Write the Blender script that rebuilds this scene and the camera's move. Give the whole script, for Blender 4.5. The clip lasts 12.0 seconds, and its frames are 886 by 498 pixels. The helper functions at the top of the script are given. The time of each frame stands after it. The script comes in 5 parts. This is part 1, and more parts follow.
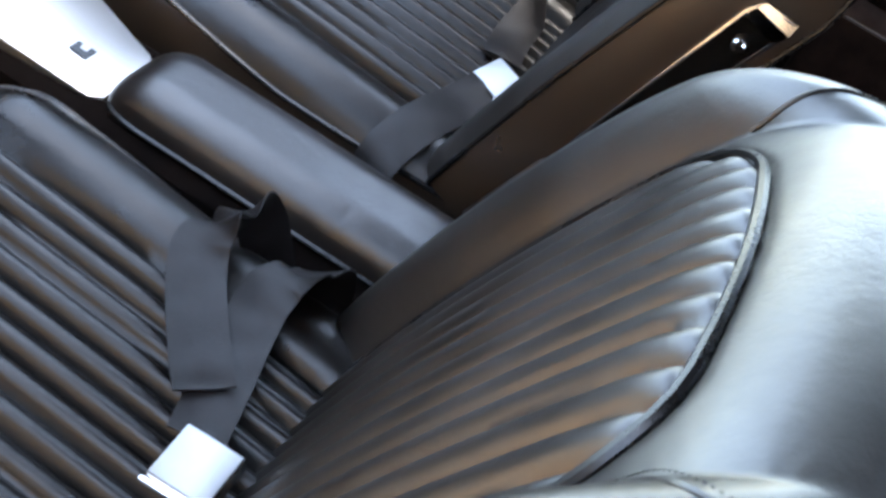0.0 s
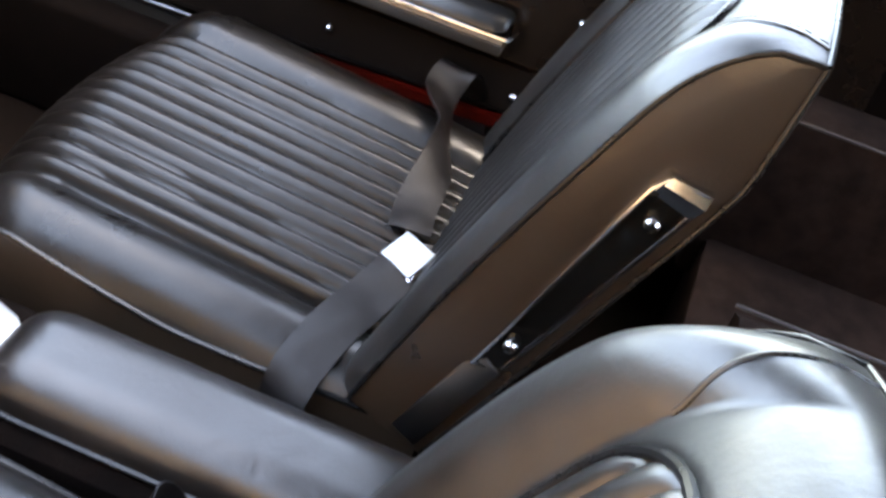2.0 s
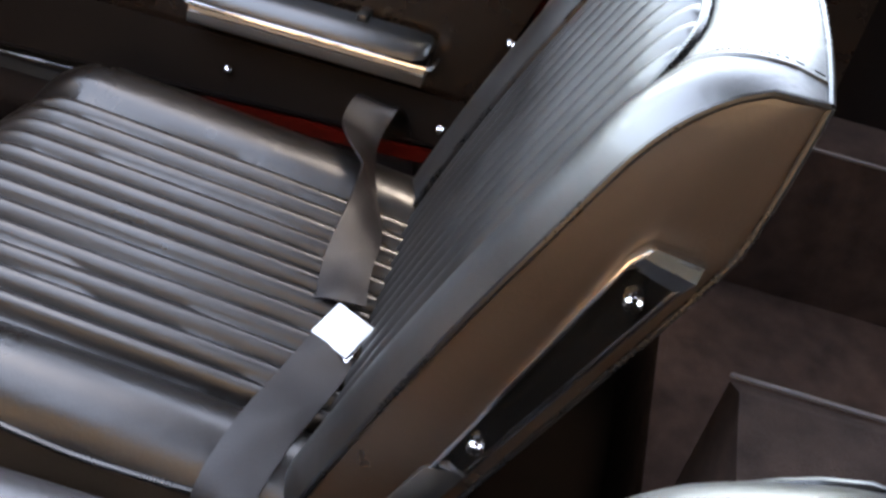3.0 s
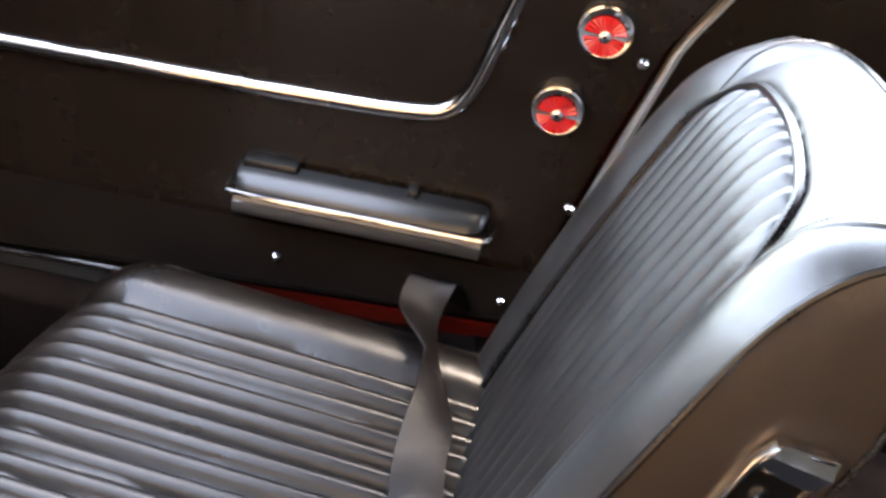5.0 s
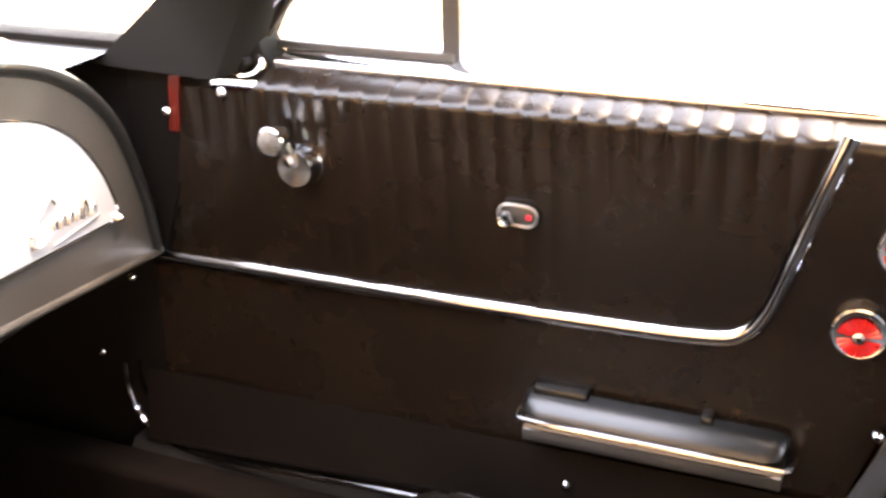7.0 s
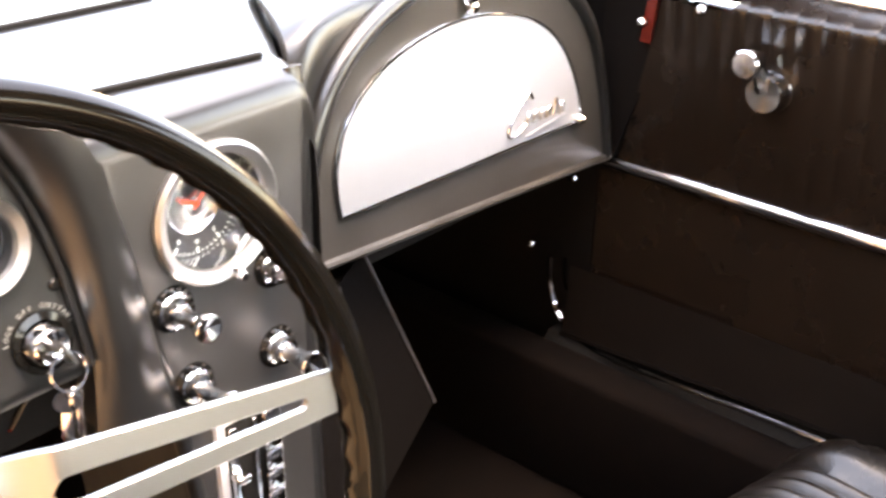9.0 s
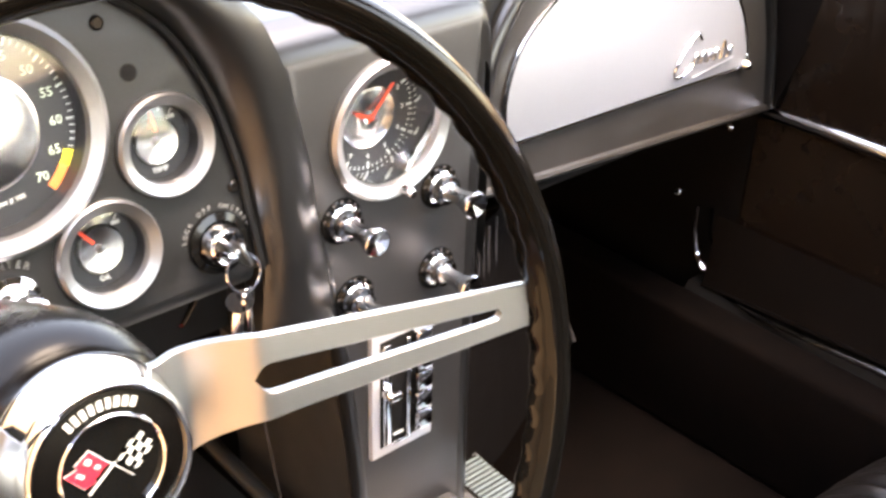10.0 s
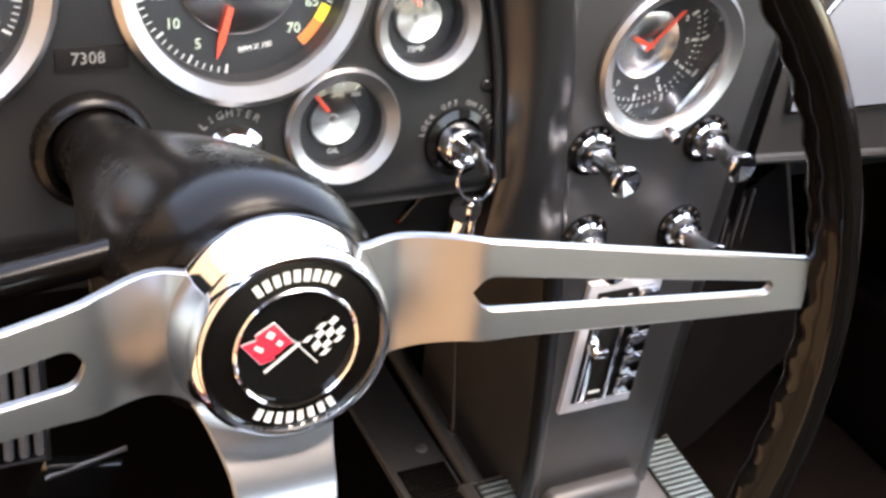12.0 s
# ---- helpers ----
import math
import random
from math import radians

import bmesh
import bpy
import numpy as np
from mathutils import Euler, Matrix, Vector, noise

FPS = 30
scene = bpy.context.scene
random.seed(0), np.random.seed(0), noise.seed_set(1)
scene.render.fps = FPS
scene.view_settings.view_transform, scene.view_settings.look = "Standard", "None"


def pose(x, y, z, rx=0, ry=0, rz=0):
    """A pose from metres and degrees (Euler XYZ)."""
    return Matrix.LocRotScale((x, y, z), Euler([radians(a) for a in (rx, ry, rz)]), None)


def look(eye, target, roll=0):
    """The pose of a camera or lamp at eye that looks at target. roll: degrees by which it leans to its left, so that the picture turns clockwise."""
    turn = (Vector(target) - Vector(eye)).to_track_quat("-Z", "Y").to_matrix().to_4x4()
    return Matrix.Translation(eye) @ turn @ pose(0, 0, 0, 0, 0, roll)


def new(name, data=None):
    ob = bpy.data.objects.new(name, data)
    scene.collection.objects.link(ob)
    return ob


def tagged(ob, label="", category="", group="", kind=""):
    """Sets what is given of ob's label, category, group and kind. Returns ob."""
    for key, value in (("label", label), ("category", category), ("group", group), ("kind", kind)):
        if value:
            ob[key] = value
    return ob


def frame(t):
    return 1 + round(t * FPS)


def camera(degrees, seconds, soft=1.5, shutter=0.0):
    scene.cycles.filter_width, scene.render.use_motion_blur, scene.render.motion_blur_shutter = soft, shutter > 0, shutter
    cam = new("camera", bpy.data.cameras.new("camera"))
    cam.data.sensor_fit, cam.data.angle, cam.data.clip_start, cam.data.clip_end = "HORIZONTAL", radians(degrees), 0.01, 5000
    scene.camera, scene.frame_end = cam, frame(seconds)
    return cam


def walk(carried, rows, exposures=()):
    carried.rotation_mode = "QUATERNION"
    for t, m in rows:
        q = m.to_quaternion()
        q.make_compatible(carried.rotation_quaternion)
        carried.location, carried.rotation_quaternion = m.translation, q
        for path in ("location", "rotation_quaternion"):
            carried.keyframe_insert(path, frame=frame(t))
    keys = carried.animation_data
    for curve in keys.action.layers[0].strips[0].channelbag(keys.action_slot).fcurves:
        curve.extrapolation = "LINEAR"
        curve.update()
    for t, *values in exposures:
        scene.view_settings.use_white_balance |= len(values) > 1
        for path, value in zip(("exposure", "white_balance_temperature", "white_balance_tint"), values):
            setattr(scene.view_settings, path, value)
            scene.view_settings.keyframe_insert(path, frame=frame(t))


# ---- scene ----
cam = camera(41.1, 12.0, soft=2.9, shutter=0.3)
PATH = [
    (0, (-0.74, 0.064, 0.888), (0.736, 0.291, -0.443), 26.9),
    (0.5, (-0.666, 0.055, 0.902), (0.808, 0.3, -0.428), 24.7),
    (1, (-0.612, 0.054, 0.931), (0.831, 0.281, -0.435), 22.4),
    (1.5, (-0.605, 0.066, 0.932), (0.893, 0.303, -0.371), 21.1),
    (2, (-0.557, 0.093, 0.933), (0.967, 0.325, -0.341), 16.4),
    (2.5, (-0.476, 0.114, 0.902), (1.067, 0.272, -0.36), 14.4),
    (2.7, (-0.448, 0.122, 0.897), (1.093, 0.249, -0.371), 14.2),
    (4.3, (-0.367, 0.195, 0.889), (1.243, 0.259, -0.297), 13.2),
    (4.5, (-0.36, 0.188, 0.887), (1.276, 0.279, -0.26), 12.0),
    (5, (-0.356, 0.177, 0.881), (1.312, 0.4, -0.199), 7.2),
    (5.5, (-0.351, 0.182, 0.89), (1.343, 0.524, -0.118), 4.0),
    (6, (-0.362, 0.174, 0.886), (1.372, 0.647, 0.01), 1.3),
    (6.5, (-0.347, 0.169, 0.901), (1.369, 0.797, 0.087), -0.8),
    (6.7, (-0.349, 0.178, 0.899), (1.36, 0.841, 0.1), -1.0),
    (8.3, (-0.39, 0.233, 0.899), (1.077, 1.28, 0.033), -1.2),
    (8.5, (-0.399, 0.241, 0.901), (1.031, 1.334, 0.03), -0.7),
    (9, (-0.427, 0.258, 0.901), (0.903, 1.446, -0.005), 0.2),
    (9.5, (-0.444, 0.277, 0.89), (0.792, 1.531, -0.059), 0.9),
    (10, (-0.455, 0.284, 0.884), (0.715, 1.574, -0.101), 1.6),
    (10.5, (-0.465, 0.293, 0.878), (0.645, 1.617, -0.131), 2.5),
    (11, (-0.462, 0.302, 0.868), (0.574, 1.665, -0.167), 3.8),
    (11.5, (-0.448, 0.323, 0.851), (0.501, 1.728, -0.209), 6.9),
    (12, (-0.434, 0.336, 0.837), (0.426, 1.778, -0.249), 9.2),
]
walk(cam, [(t, look(eye, target, roll)) for t, eye, target, roll in PATH], exposures=[(0.0, 4.3, 7450, 9), (1.5, 4.6, 8050, 11), (2.5, 5.0, 8500, 14), (4.5, 5.12, 8850, 15), (5.5, 5.4, 8900, 16), (6.5, 5.6, 10500, 20), (8.5, 5.3, 10200, 20), (10.5, 4.68, 9050, 19), (12.0, 4.15, 8300, 18)])

# ---- light ----
world = bpy.data.worlds.new("world")
scene.world = world
world.use_nodes = True
wn = world.node_tree.nodes
sky = wn.new("ShaderNodeTexSky")
sky.sky_type = "NISHITA"
sky.sun_disc = False
SUN_UP, SUN_ROUND = radians(74), radians(150)
sky.sun_elevation, sky.sun_rotation = SUN_UP, SUN_ROUND
sky.air_density, sky.dust_density, sky.ozone_density = 1.2, 1.0, 4.0
wn["Background"].inputs["Strength"].default_value = 0.15
haze = wn.new("ShaderNodeMix")          # thin bright cloud over the blue
haze.data_type = "RGBA"
haze.inputs["Factor"].default_value, haze.inputs["B"].default_value = 0.15, (4.0, 4.4, 4.6, 1)
world.node_tree.links.new(sky.outputs["Color"], haze.inputs["A"])
world.node_tree.links.new(haze.outputs["Result"], wn["Background"].inputs["Color"])
sun = new("sun", bpy.data.lights.new("sun", "SUN"))
sun.data.energy, sun.data.angle, sun.data.color = 0.50, radians(30), (1.0, 0.985, 0.96)
sun.matrix_basis = look((8 * math.sin(SUN_ROUND), 8 * math.cos(SUN_ROUND), 8 * math.tan(SUN_UP)), (0, 0, 0))


# ---- materials ----
def material(name, color, rough=0.5, metal=0.0, grain=0.0, grain_scale=200.0, vary=0.15, vary_scale=12.0,
             rough_vary=0.08, coat=0.0, spec=0.5, stretch=(1, 1, 1)):
    """Principled material with colour variation at two scales, uneven gloss and fine relief."""
    m = bpy.data.materials.new(name)
    m.use_nodes = True
    nt, n = m.node_tree, m.node_tree.nodes
    b = n["Principled BSDF"]
    b.inputs["Metallic"].default_value = metal
    b.inputs["Specular IOR Level"].default_value = spec
    b.inputs["Coat Weight"].default_value = coat
    b.inputs["Coat Roughness"].default_value = 0.12
    co = n.new("ShaderNodeTexCoord")
    mp = n.new("ShaderNodeMapping")
    mp.inputs["Scale"].default_value = stretch
    nt.links.new(co.outputs["Object"], mp.inputs["Vector"])
    big = n.new("ShaderNodeTexNoise")
    big.inputs["Scale"].default_value, big.inputs["Detail"].default_value = vary_scale, 5
    fine = n.new("ShaderNodeTexNoise")
    fine.inputs["Scale"].default_value, fine.inputs["Detail"].default_value = grain_scale, 4
    for t in (big, fine):
        nt.links.new(mp.outputs["Vector"], t.inputs["Vector"])
    add = n.new("ShaderNodeMath")
    add.operation = "MULTIPLY_ADD"
    add.inputs[1].default_value = 0.35
    nt.links.new(fine.outputs["Fac"], add.inputs[0])
    nt.links.new(big.outputs["Fac"], add.inputs[2])
    ramp = n.new("ShaderNodeMapRange")
    ramp.inputs["From Min"].default_value, ramp.inputs["From Max"].default_value = 0.42, 0.95
    ramp.inputs["To Min"].default_value, ramp.inputs["To Max"].default_value = 1 - vary, 1 + vary
    nt.links.new(add.outputs["Value"], ramp.inputs["Value"])
    mul = n.new("ShaderNodeMix")
    mul.data_type, mul.blend_type = "RGBA", "MULTIPLY"
    mul.inputs["Factor"].default_value = 1.0
    mul.inputs["A"].default_value = (*color, 1)
    nt.links.new(ramp.outputs["Result"], mul.inputs["B"])
    nt.links.new(mul.outputs["Result"], b.inputs["Base Color"])
    rr = n.new("ShaderNodeMapRange")
    rr.inputs["From Min"].default_value, rr.inputs["From Max"].default_value = 0.4, 0.95
    rr.inputs["To Min"].default_value, rr.inputs["To Max"].default_value = max(rough - rough_vary, 0.02), rough + rough_vary
    nt.links.new(add.outputs["Value"], rr.inputs["Value"])
    nt.links.new(rr.outputs["Result"], b.inputs["Roughness"])
    if grain:
        bump = n.new("ShaderNodeBump")
        bump.inputs["Strength"].default_value, bump.inputs["Distance"].default_value = grain, 0.001
        nt.links.new(fine.outputs["Fac"], bump.inputs["Height"])
        nt.links.new(bump.outputs["Normal"], b.inputs["Normal"])
    return m


def leather(name, color, rough, wrinkle=0.35, uneven=0.02, spec=0.5, coat=0.0, crease=0.0, pebble=0.12):
    """Old shiny vinyl: cell grain, long soft wrinkles, fine creases, uneven gloss under a worn polish."""
    m = material(name, color, rough, 0, 0, 60, 0.2, 9, uneven, coat, spec)
    nt, n = m.node_tree, m.node_tree.nodes
    b = n["Principled BSDF"]
    b.inputs["Coat Roughness"].default_value = 0.17
    co = n.new("ShaderNodeTexCoord")
    wr = n.new("ShaderNodeTexNoise")
    wr.inputs["Scale"].default_value, wr.inputs["Detail"].default_value, wr.inputs["Distortion"].default_value = 30, 2.0, 0.7
    nt.links.new(co.outputs["Object"], wr.inputs["Vector"])
    b2 = n.new("ShaderNodeBump")
    b2.inputs["Strength"].default_value, b2.inputs["Distance"].default_value = wrinkle, 0.003
    nt.links.new(wr.outputs["Fac"], b2.inputs["Height"])
    peb = n.new("ShaderNodeTexNoise")
    peb.inputs["Scale"].default_value, peb.inputs["Detail"].default_value, peb.inputs["Roughness"].default_value = 190, 4.0, 0.6
    nt.links.new(co.outputs["Object"], peb.inputs["Vector"])
    bp = n.new("ShaderNodeBump")
    bp.inputs["Strength"].default_value, bp.inputs["Distance"].default_value = pebble, 0.0006
    nt.links.new(peb.outputs["Fac"], bp.inputs["Height"])
    nt.links.new(b2.outputs["Normal"], bp.inputs["Normal"])
    last = bp
    if crease:
        warp = n.new("ShaderNodeTexNoise")
        warp.inputs["Scale"].default_value, warp.inputs["Detail"].default_value = 45, 3
        mixv = n.new("ShaderNodeMix")
        mixv.data_type = "VECTOR"
        mixv.inputs["Factor"].default_value = 0.035
        nt.links.new(co.outputs["Object"], warp.inputs["Vector"])
        nt.links.new(co.outputs["Object"], mixv.inputs["A"])
        nt.links.new(warp.outputs["Color"], mixv.inputs["B"])
        cells = n.new("ShaderNodeTexVoronoi")
        cells.feature, cells.inputs["Scale"].default_value = "DISTANCE_TO_EDGE", 95
        nt.links.new(mixv.outputs["Result"], cells.inputs["Vector"])
        line = n.new("ShaderNodeMapRange")
        line.inputs["From Max"].default_value = 0.12
        nt.links.new(cells.outputs["Distance"], line.inputs["Value"])
        patch = n.new("ShaderNodeTexNoise")
        patch.inputs["Scale"].default_value, patch.inputs["Detail"].default_value = 14, 3
        nt.links.new(co.outputs["Object"], patch.inputs["Vector"])
        where = n.new("ShaderNodeMapRange")
        where.inputs["From Min"].default_value, where.inputs["From Max"].default_value = 0.48, 0.68
        where.inputs["To Max"].default_value = crease
        nt.links.new(patch.outputs["Fac"], where.inputs["Value"])
        b3 = n.new("ShaderNodeBump")
        b3.inputs["Distance"].default_value = 0.0004
        nt.links.new(where.outputs["Result"], b3.inputs["Strength"])
        nt.links.new(line.outputs["Result"], b3.inputs["Height"])
        nt.links.new(bp.outputs["Normal"], b3.inputs["Normal"])
        last = b3
    nt.links.new(last.outputs["Normal"], b.inputs["Normal"])
    nt.links.new(last.outputs["Normal"], b.inputs["Coat Normal"])
    return m


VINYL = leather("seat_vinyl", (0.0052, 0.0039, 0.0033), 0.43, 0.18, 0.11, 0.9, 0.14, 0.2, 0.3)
# glossier copy of the seat vinyl, darkened for the shade on the cushions
CUSHION_VINYL_SHADED = leather("cushion_vinyl_shaded", (0.0036, 0.0028, 0.0025), 0.34, 0.14, 0.11, 0.32, 0.04, 0.2, 0.35)
# the black seat vinyl made browner and lighter: bronze sheen as base colour
VINYL_SIDE_SHEEN = leather("side_vinyl_sheen", (0.024, 0.0152, 0.0095), 0.32, 0.16, 0.06, 0.7, 0.2, 0.25, 0.35)
PAD = leather("pad_vinyl", (0.0060, 0.0044, 0.0040), 0.38, 0.2, 0.09, 0.58, 0.08, 0.12, 0.3)
# black door vinyl with the bronze reflection of the ground in its colour
DOOR_VINYL_WARMED = leather("door_vinyl_warmed", (0.0072, 0.0041, 0.0026), 0.27, 0.03, 0.02, 0.36, pebble=0.04)
DASH = leather("dash_vinyl", (0.006, 0.0057, 0.0055), 0.30, 0.0, 0.03, 0.5)
DASH_PAINT = material("dash_paint", (0.0083, 0.0078, 0.0074), 0.38, 0, 0.12, 900, 0.2, 30, spec=0.28)
# dash paint again, lighter for the light that falls on the stack
STACK_PAINT_LIT = material("dash_paint_stack_lit", (0.013, 0.0117, 0.0107), 0.47, 0, 0.12, 900, 0.2, 30, spec=0.6)
PIPING = material("piping_vinyl", (0.0054, 0.0054, 0.0057), 0.28, 0, 0.1, 400, spec=0.35)
# darker copy of the carpet, with footwell shade in its colour
CARPET_SHADED = material("carpet", (0.0029, 0.0017, 0.0013), 0.95, 0, 1.0, 700, 0.5, 40, 0.04, 0, 0.05)
# kick carpet and kick vinyl are darkened to carry the footwell's shade
KICK_SHADED = material("kick_carpet_shaded", (0.0021, 0.0013, 0.0010), 0.9, 0, 0.8, 800, 0.3, 30, 0.05, 0, 0.05)
KICK_VINYL_SHADED = material("kick_vinyl_shaded", (0.0025, 0.0016, 0.0012), 0.7, 0, 0.4, 700, 0.25, 25, 0.06, 0, 0.08)
# lighter copy of the same carpet, for the better lit luggage floor
CARPET_LIT = material("carpet_lit", (0.017, 0.0105, 0.0085), 0.95, 0, 1.0, 700, 0.5, 40, 0.04, 0, 0.05)
HEADLINER = material("headliner", (0.018, 0.0156, 0.0132), 0.9, 0, 0.4, 500)
CHROME = material("chrome", (0.64, 0.64, 0.65), 0.09, 1.0, 0, 200, 0.05, 20, 0.04)
STEEL = material("brushed_steel", (0.25, 0.246, 0.245), 0.35, 1.0, 0.0, 90, 0.03, 10, 0.02, 0, 0.5, (0.15, 6, 6))
SATIN = material("satin_aluminium", (0.31, 0.305, 0.30), 0.38, 1.0, 0.15, 300, 0.05, 10, 0.05)
ALU_PANEL = material("glove_aluminium", (0.21, 0.21, 0.22), 0.45, 0.35, 0.1, 200, 0.04, 9, 0.05)
PALE_ALU = material("pale_aluminium", (0.42, 0.415, 0.41), 0.40, 0.4, 0.1, 300, 0.05, 10, 0.05)
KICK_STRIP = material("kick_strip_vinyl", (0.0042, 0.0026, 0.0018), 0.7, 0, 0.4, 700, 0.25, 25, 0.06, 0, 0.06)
BUCKLE = material("buckle_face", (0.266, 0.273, 0.28), 0.35, 0.6, 0.1, 300, 0.05)
WEB = material("belt_webbing", (0.0048, 0.0036, 0.0036), 0.45, 0, 0.5, 900, 0.35, 45, 0.08, 0, 0.25)
RED_LENS = material("red_lens", (0.465, 0.015, 0.015), 0.14, 0, 0, 200, 0.1, 40, 0.03, 0.5)
RED_PAINT = material("red_body_paint", (0.0595, 0.0042, 0.0021), 0.25, 0, 0, 200, 0.1, 10, 0.03, 0.6)
BLACK = material("black_plastic", (0.0045, 0.0042, 0.0038), 0.10, 0, 0.0, 60, 0.2, 20, 0.03, 0.0, 0.22)
RIM_BLACK = material("rim_plastic", (0.0034, 0.0028, 0.0022), 0.09, 0, 0.0, 60, 0.2, 20, 0.03, 0.0, 0.12)
SHROUD = material("column_paint", (0.0030, 0.0024, 0.0020), 0.24, 0, 0.05, 500, 0.25, 25, 0.08, 0, 0.12)
# dash paint again, lighter and tan for bounced light on the cowl face
COWL_PAINT_LIT = material("dash_paint_cowl_lit", (0.021, 0.018, 0.0155), 0.38, 0, 0.12, 900, 0.15, 20)
DIAL = material("dial_black", (0.0099, 0.011, 0.0121), 0.5)
# near-black for black parts and for recesses, whose shade it holds
DARK = material("black_and_shade", (0.0055, 0.005, 0.0045), 0.8, spec=0.1)
WHITE = material("white_marks", (0.546, 0.56, 0.518), 0.5)
GREEN = material("pale_green_marks", (0.434, 0.525, 0.406), 0.5)
NEEDLE = material("red_needle", (0.80, 0.07, 0.03), 0.4)
YELLOW = material("yellow_mark", (0.80, 0.68, 0.05), 0.5)
ORANGE = material("orange_mark", (0.75, 0.20, 0.05), 0.5)
FLAG_RED = material("flag_red", (0.55, 0.02, 0.04), 0.3)
TEAL = material("ribbed_insert", (0.252, 0.308, 0.308), 0.3, 0.8, 0.1, 200)
GREY = material("grey_trim", (0.273, 0.2665, 0.247), 0.35, 0.6, 0.1, 300)
# orange stands in for sunlit ground, to reflect warm light into the car
GROUND = material("ground_warm_bounce", (0.40, 0.24, 0.115), 0.9, 0, 0.5, 30, 0.25, 1.5)
# ochre for the added wall, chosen for its warm bounce and reflections
WALL_BLOCKER = material("ochre_light_blocker", (0.38, 0.25, 0.14), 0.9, 0, 0.5, 40, 0.25, 2.5)
POST = material("post_metal", (0.02, 0.019, 0.0175), 0.45, 0.0, 0.1, 300)
KNURL = material("pale_grey_rubber", (0.10, 0.095, 0.09), 0.5, 0, 0.3, 500, 0.3, 40)
BINDING = material("carpet_binding", (0.03, 0.024, 0.0216), 0.8, 0, 0.5, 600)
SPUN = material("spun_metal", (0.46, 0.455, 0.45), 0.24, 1.0, 0, 200, 0.03, 20, 0.02)
SPUN.node_tree.nodes["Principled BSDF"].inputs["Anisotropic"].default_value = 0.85
spin = SPUN.node_tree.nodes.new("ShaderNodeTangent")
spin.direction_type, spin.uv_map = "UV_MAP", "spin"
SPUN.node_tree.links.new(spin.outputs["Tangent"], SPUN.node_tree.nodes["Principled BSDF"].inputs["Tangent"])

GLASS = bpy.data.materials.new("dial_glass")
GLASS.use_nodes = True
gn, gl = GLASS.node_tree.nodes, GLASS.node_tree.links
gn.remove(gn["Principled BSDF"])
g_mix, g_fr, g_pw, g_ad = gn.new("ShaderNodeMixShader"), gn.new("ShaderNodeLayerWeight"), gn.new("ShaderNodeMath"), gn.new("ShaderNodeMath")
g_tr, g_gl = gn.new("ShaderNodeBsdfTransparent"), gn.new("ShaderNodeBsdfGlossy")
g_gl.inputs["Roughness"].default_value = 0.02
g_fr.inputs["Blend"].default_value = 0.5
g_pw.operation, g_pw.inputs[1].default_value = "POWER", 4.0
g_ad.operation, g_ad.inputs[1].default_value, g_ad.inputs[2].default_value = "MULTIPLY_ADD", 0.8, 0.04
gl.new(g_fr.outputs["Facing"], g_pw.inputs[0])
gl.new(g_pw.outputs["Value"], g_ad.inputs[0])
gl.new(g_ad.outputs["Value"], g_mix.inputs["Fac"])
gl.new(g_tr.outputs["BSDF"], g_mix.inputs[1])
gl.new(g_gl.outputs["BSDF"], g_mix.inputs[2])
gl.new(g_mix.outputs["Shader"], gn["Material Output"].inputs["Surface"])


# ---- mesh tools: each gives (points, faces) ----
def join(*gs):
    vs, fs = [], []
    for v, f in gs:
        k = len(vs)
        vs.extend(Vector(p) for p in v)
        fs.extend(tuple(i + k for i in q) for q in f)
    return vs, fs


def moved(g, m):
    return [m @ Vector(p) for p in g[0]], g[1]


def loft(rings, closed=True, caps=True, loop=False):
    n = len(rings[0])
    vs = [p for r in rings for p in r]
    fs = []
    m = len(rings)
    for i in range(m if loop else m - 1):
        a, b = i * n, ((i + 1) % m) * n
        for j in range(n if closed else n - 1):
            k = (j + 1) % n
            fs.append((a + j, a + k, b + k, b + j))
    if caps and closed and not loop:
        fs.append(tuple(range(n - 1, -1, -1)))
        fs.append(tuple((m - 1) * n + j for j in range(n)))
    return vs, fs


def grid(f, us, vs):
    """Sheet of points f(u, v)."""
    return loft([[f(u, v) for u in us] for v in vs], closed=False)


def tube(path, r, n=8, loop=False, flat=1.0, side=None):
    """Round (or flattened) bar along a path; r may be a list."""
    path = [Vector(p) for p in path]
    m = len(path)
    rings = []
    up = Vector(side) if side else None
    last = None
    for i, p in enumerate(path):
        if loop:
            d = path[(i + 1) % m] - path[i - 1]
        else:
            d = path[min(i + 1, m - 1)] - path[max(i - 1, 0)]
        d.normalize()
        ref = up if up else (last if last else (Vector((0, 0, 1)) if abs(d.z) < 0.9 else Vector((1, 0, 0))))
        x = (ref - d * ref.dot(d)).normalized()
        last = x
        y = d.cross(x)
        rr = r[i] if isinstance(r, (list, tuple)) else r
        rings.append([p + (x * math.cos(a) + y * math.sin(a) * flat) * rr for a in [2 * math.pi * k / n for k in range(n)]])
    return loft(rings, True, True, loop)


def lathe(profile, m=None, n=24):
    """Profile of (radius, height) turned round the z axis."""
    rings = [[Vector((r * math.cos(a), r * math.sin(a), h)) for a in [2 * math.pi * k / n for k in range(n)]] for r, h in profile]
    g = loft(rings, True, False)
    return moved(g, m) if m else g


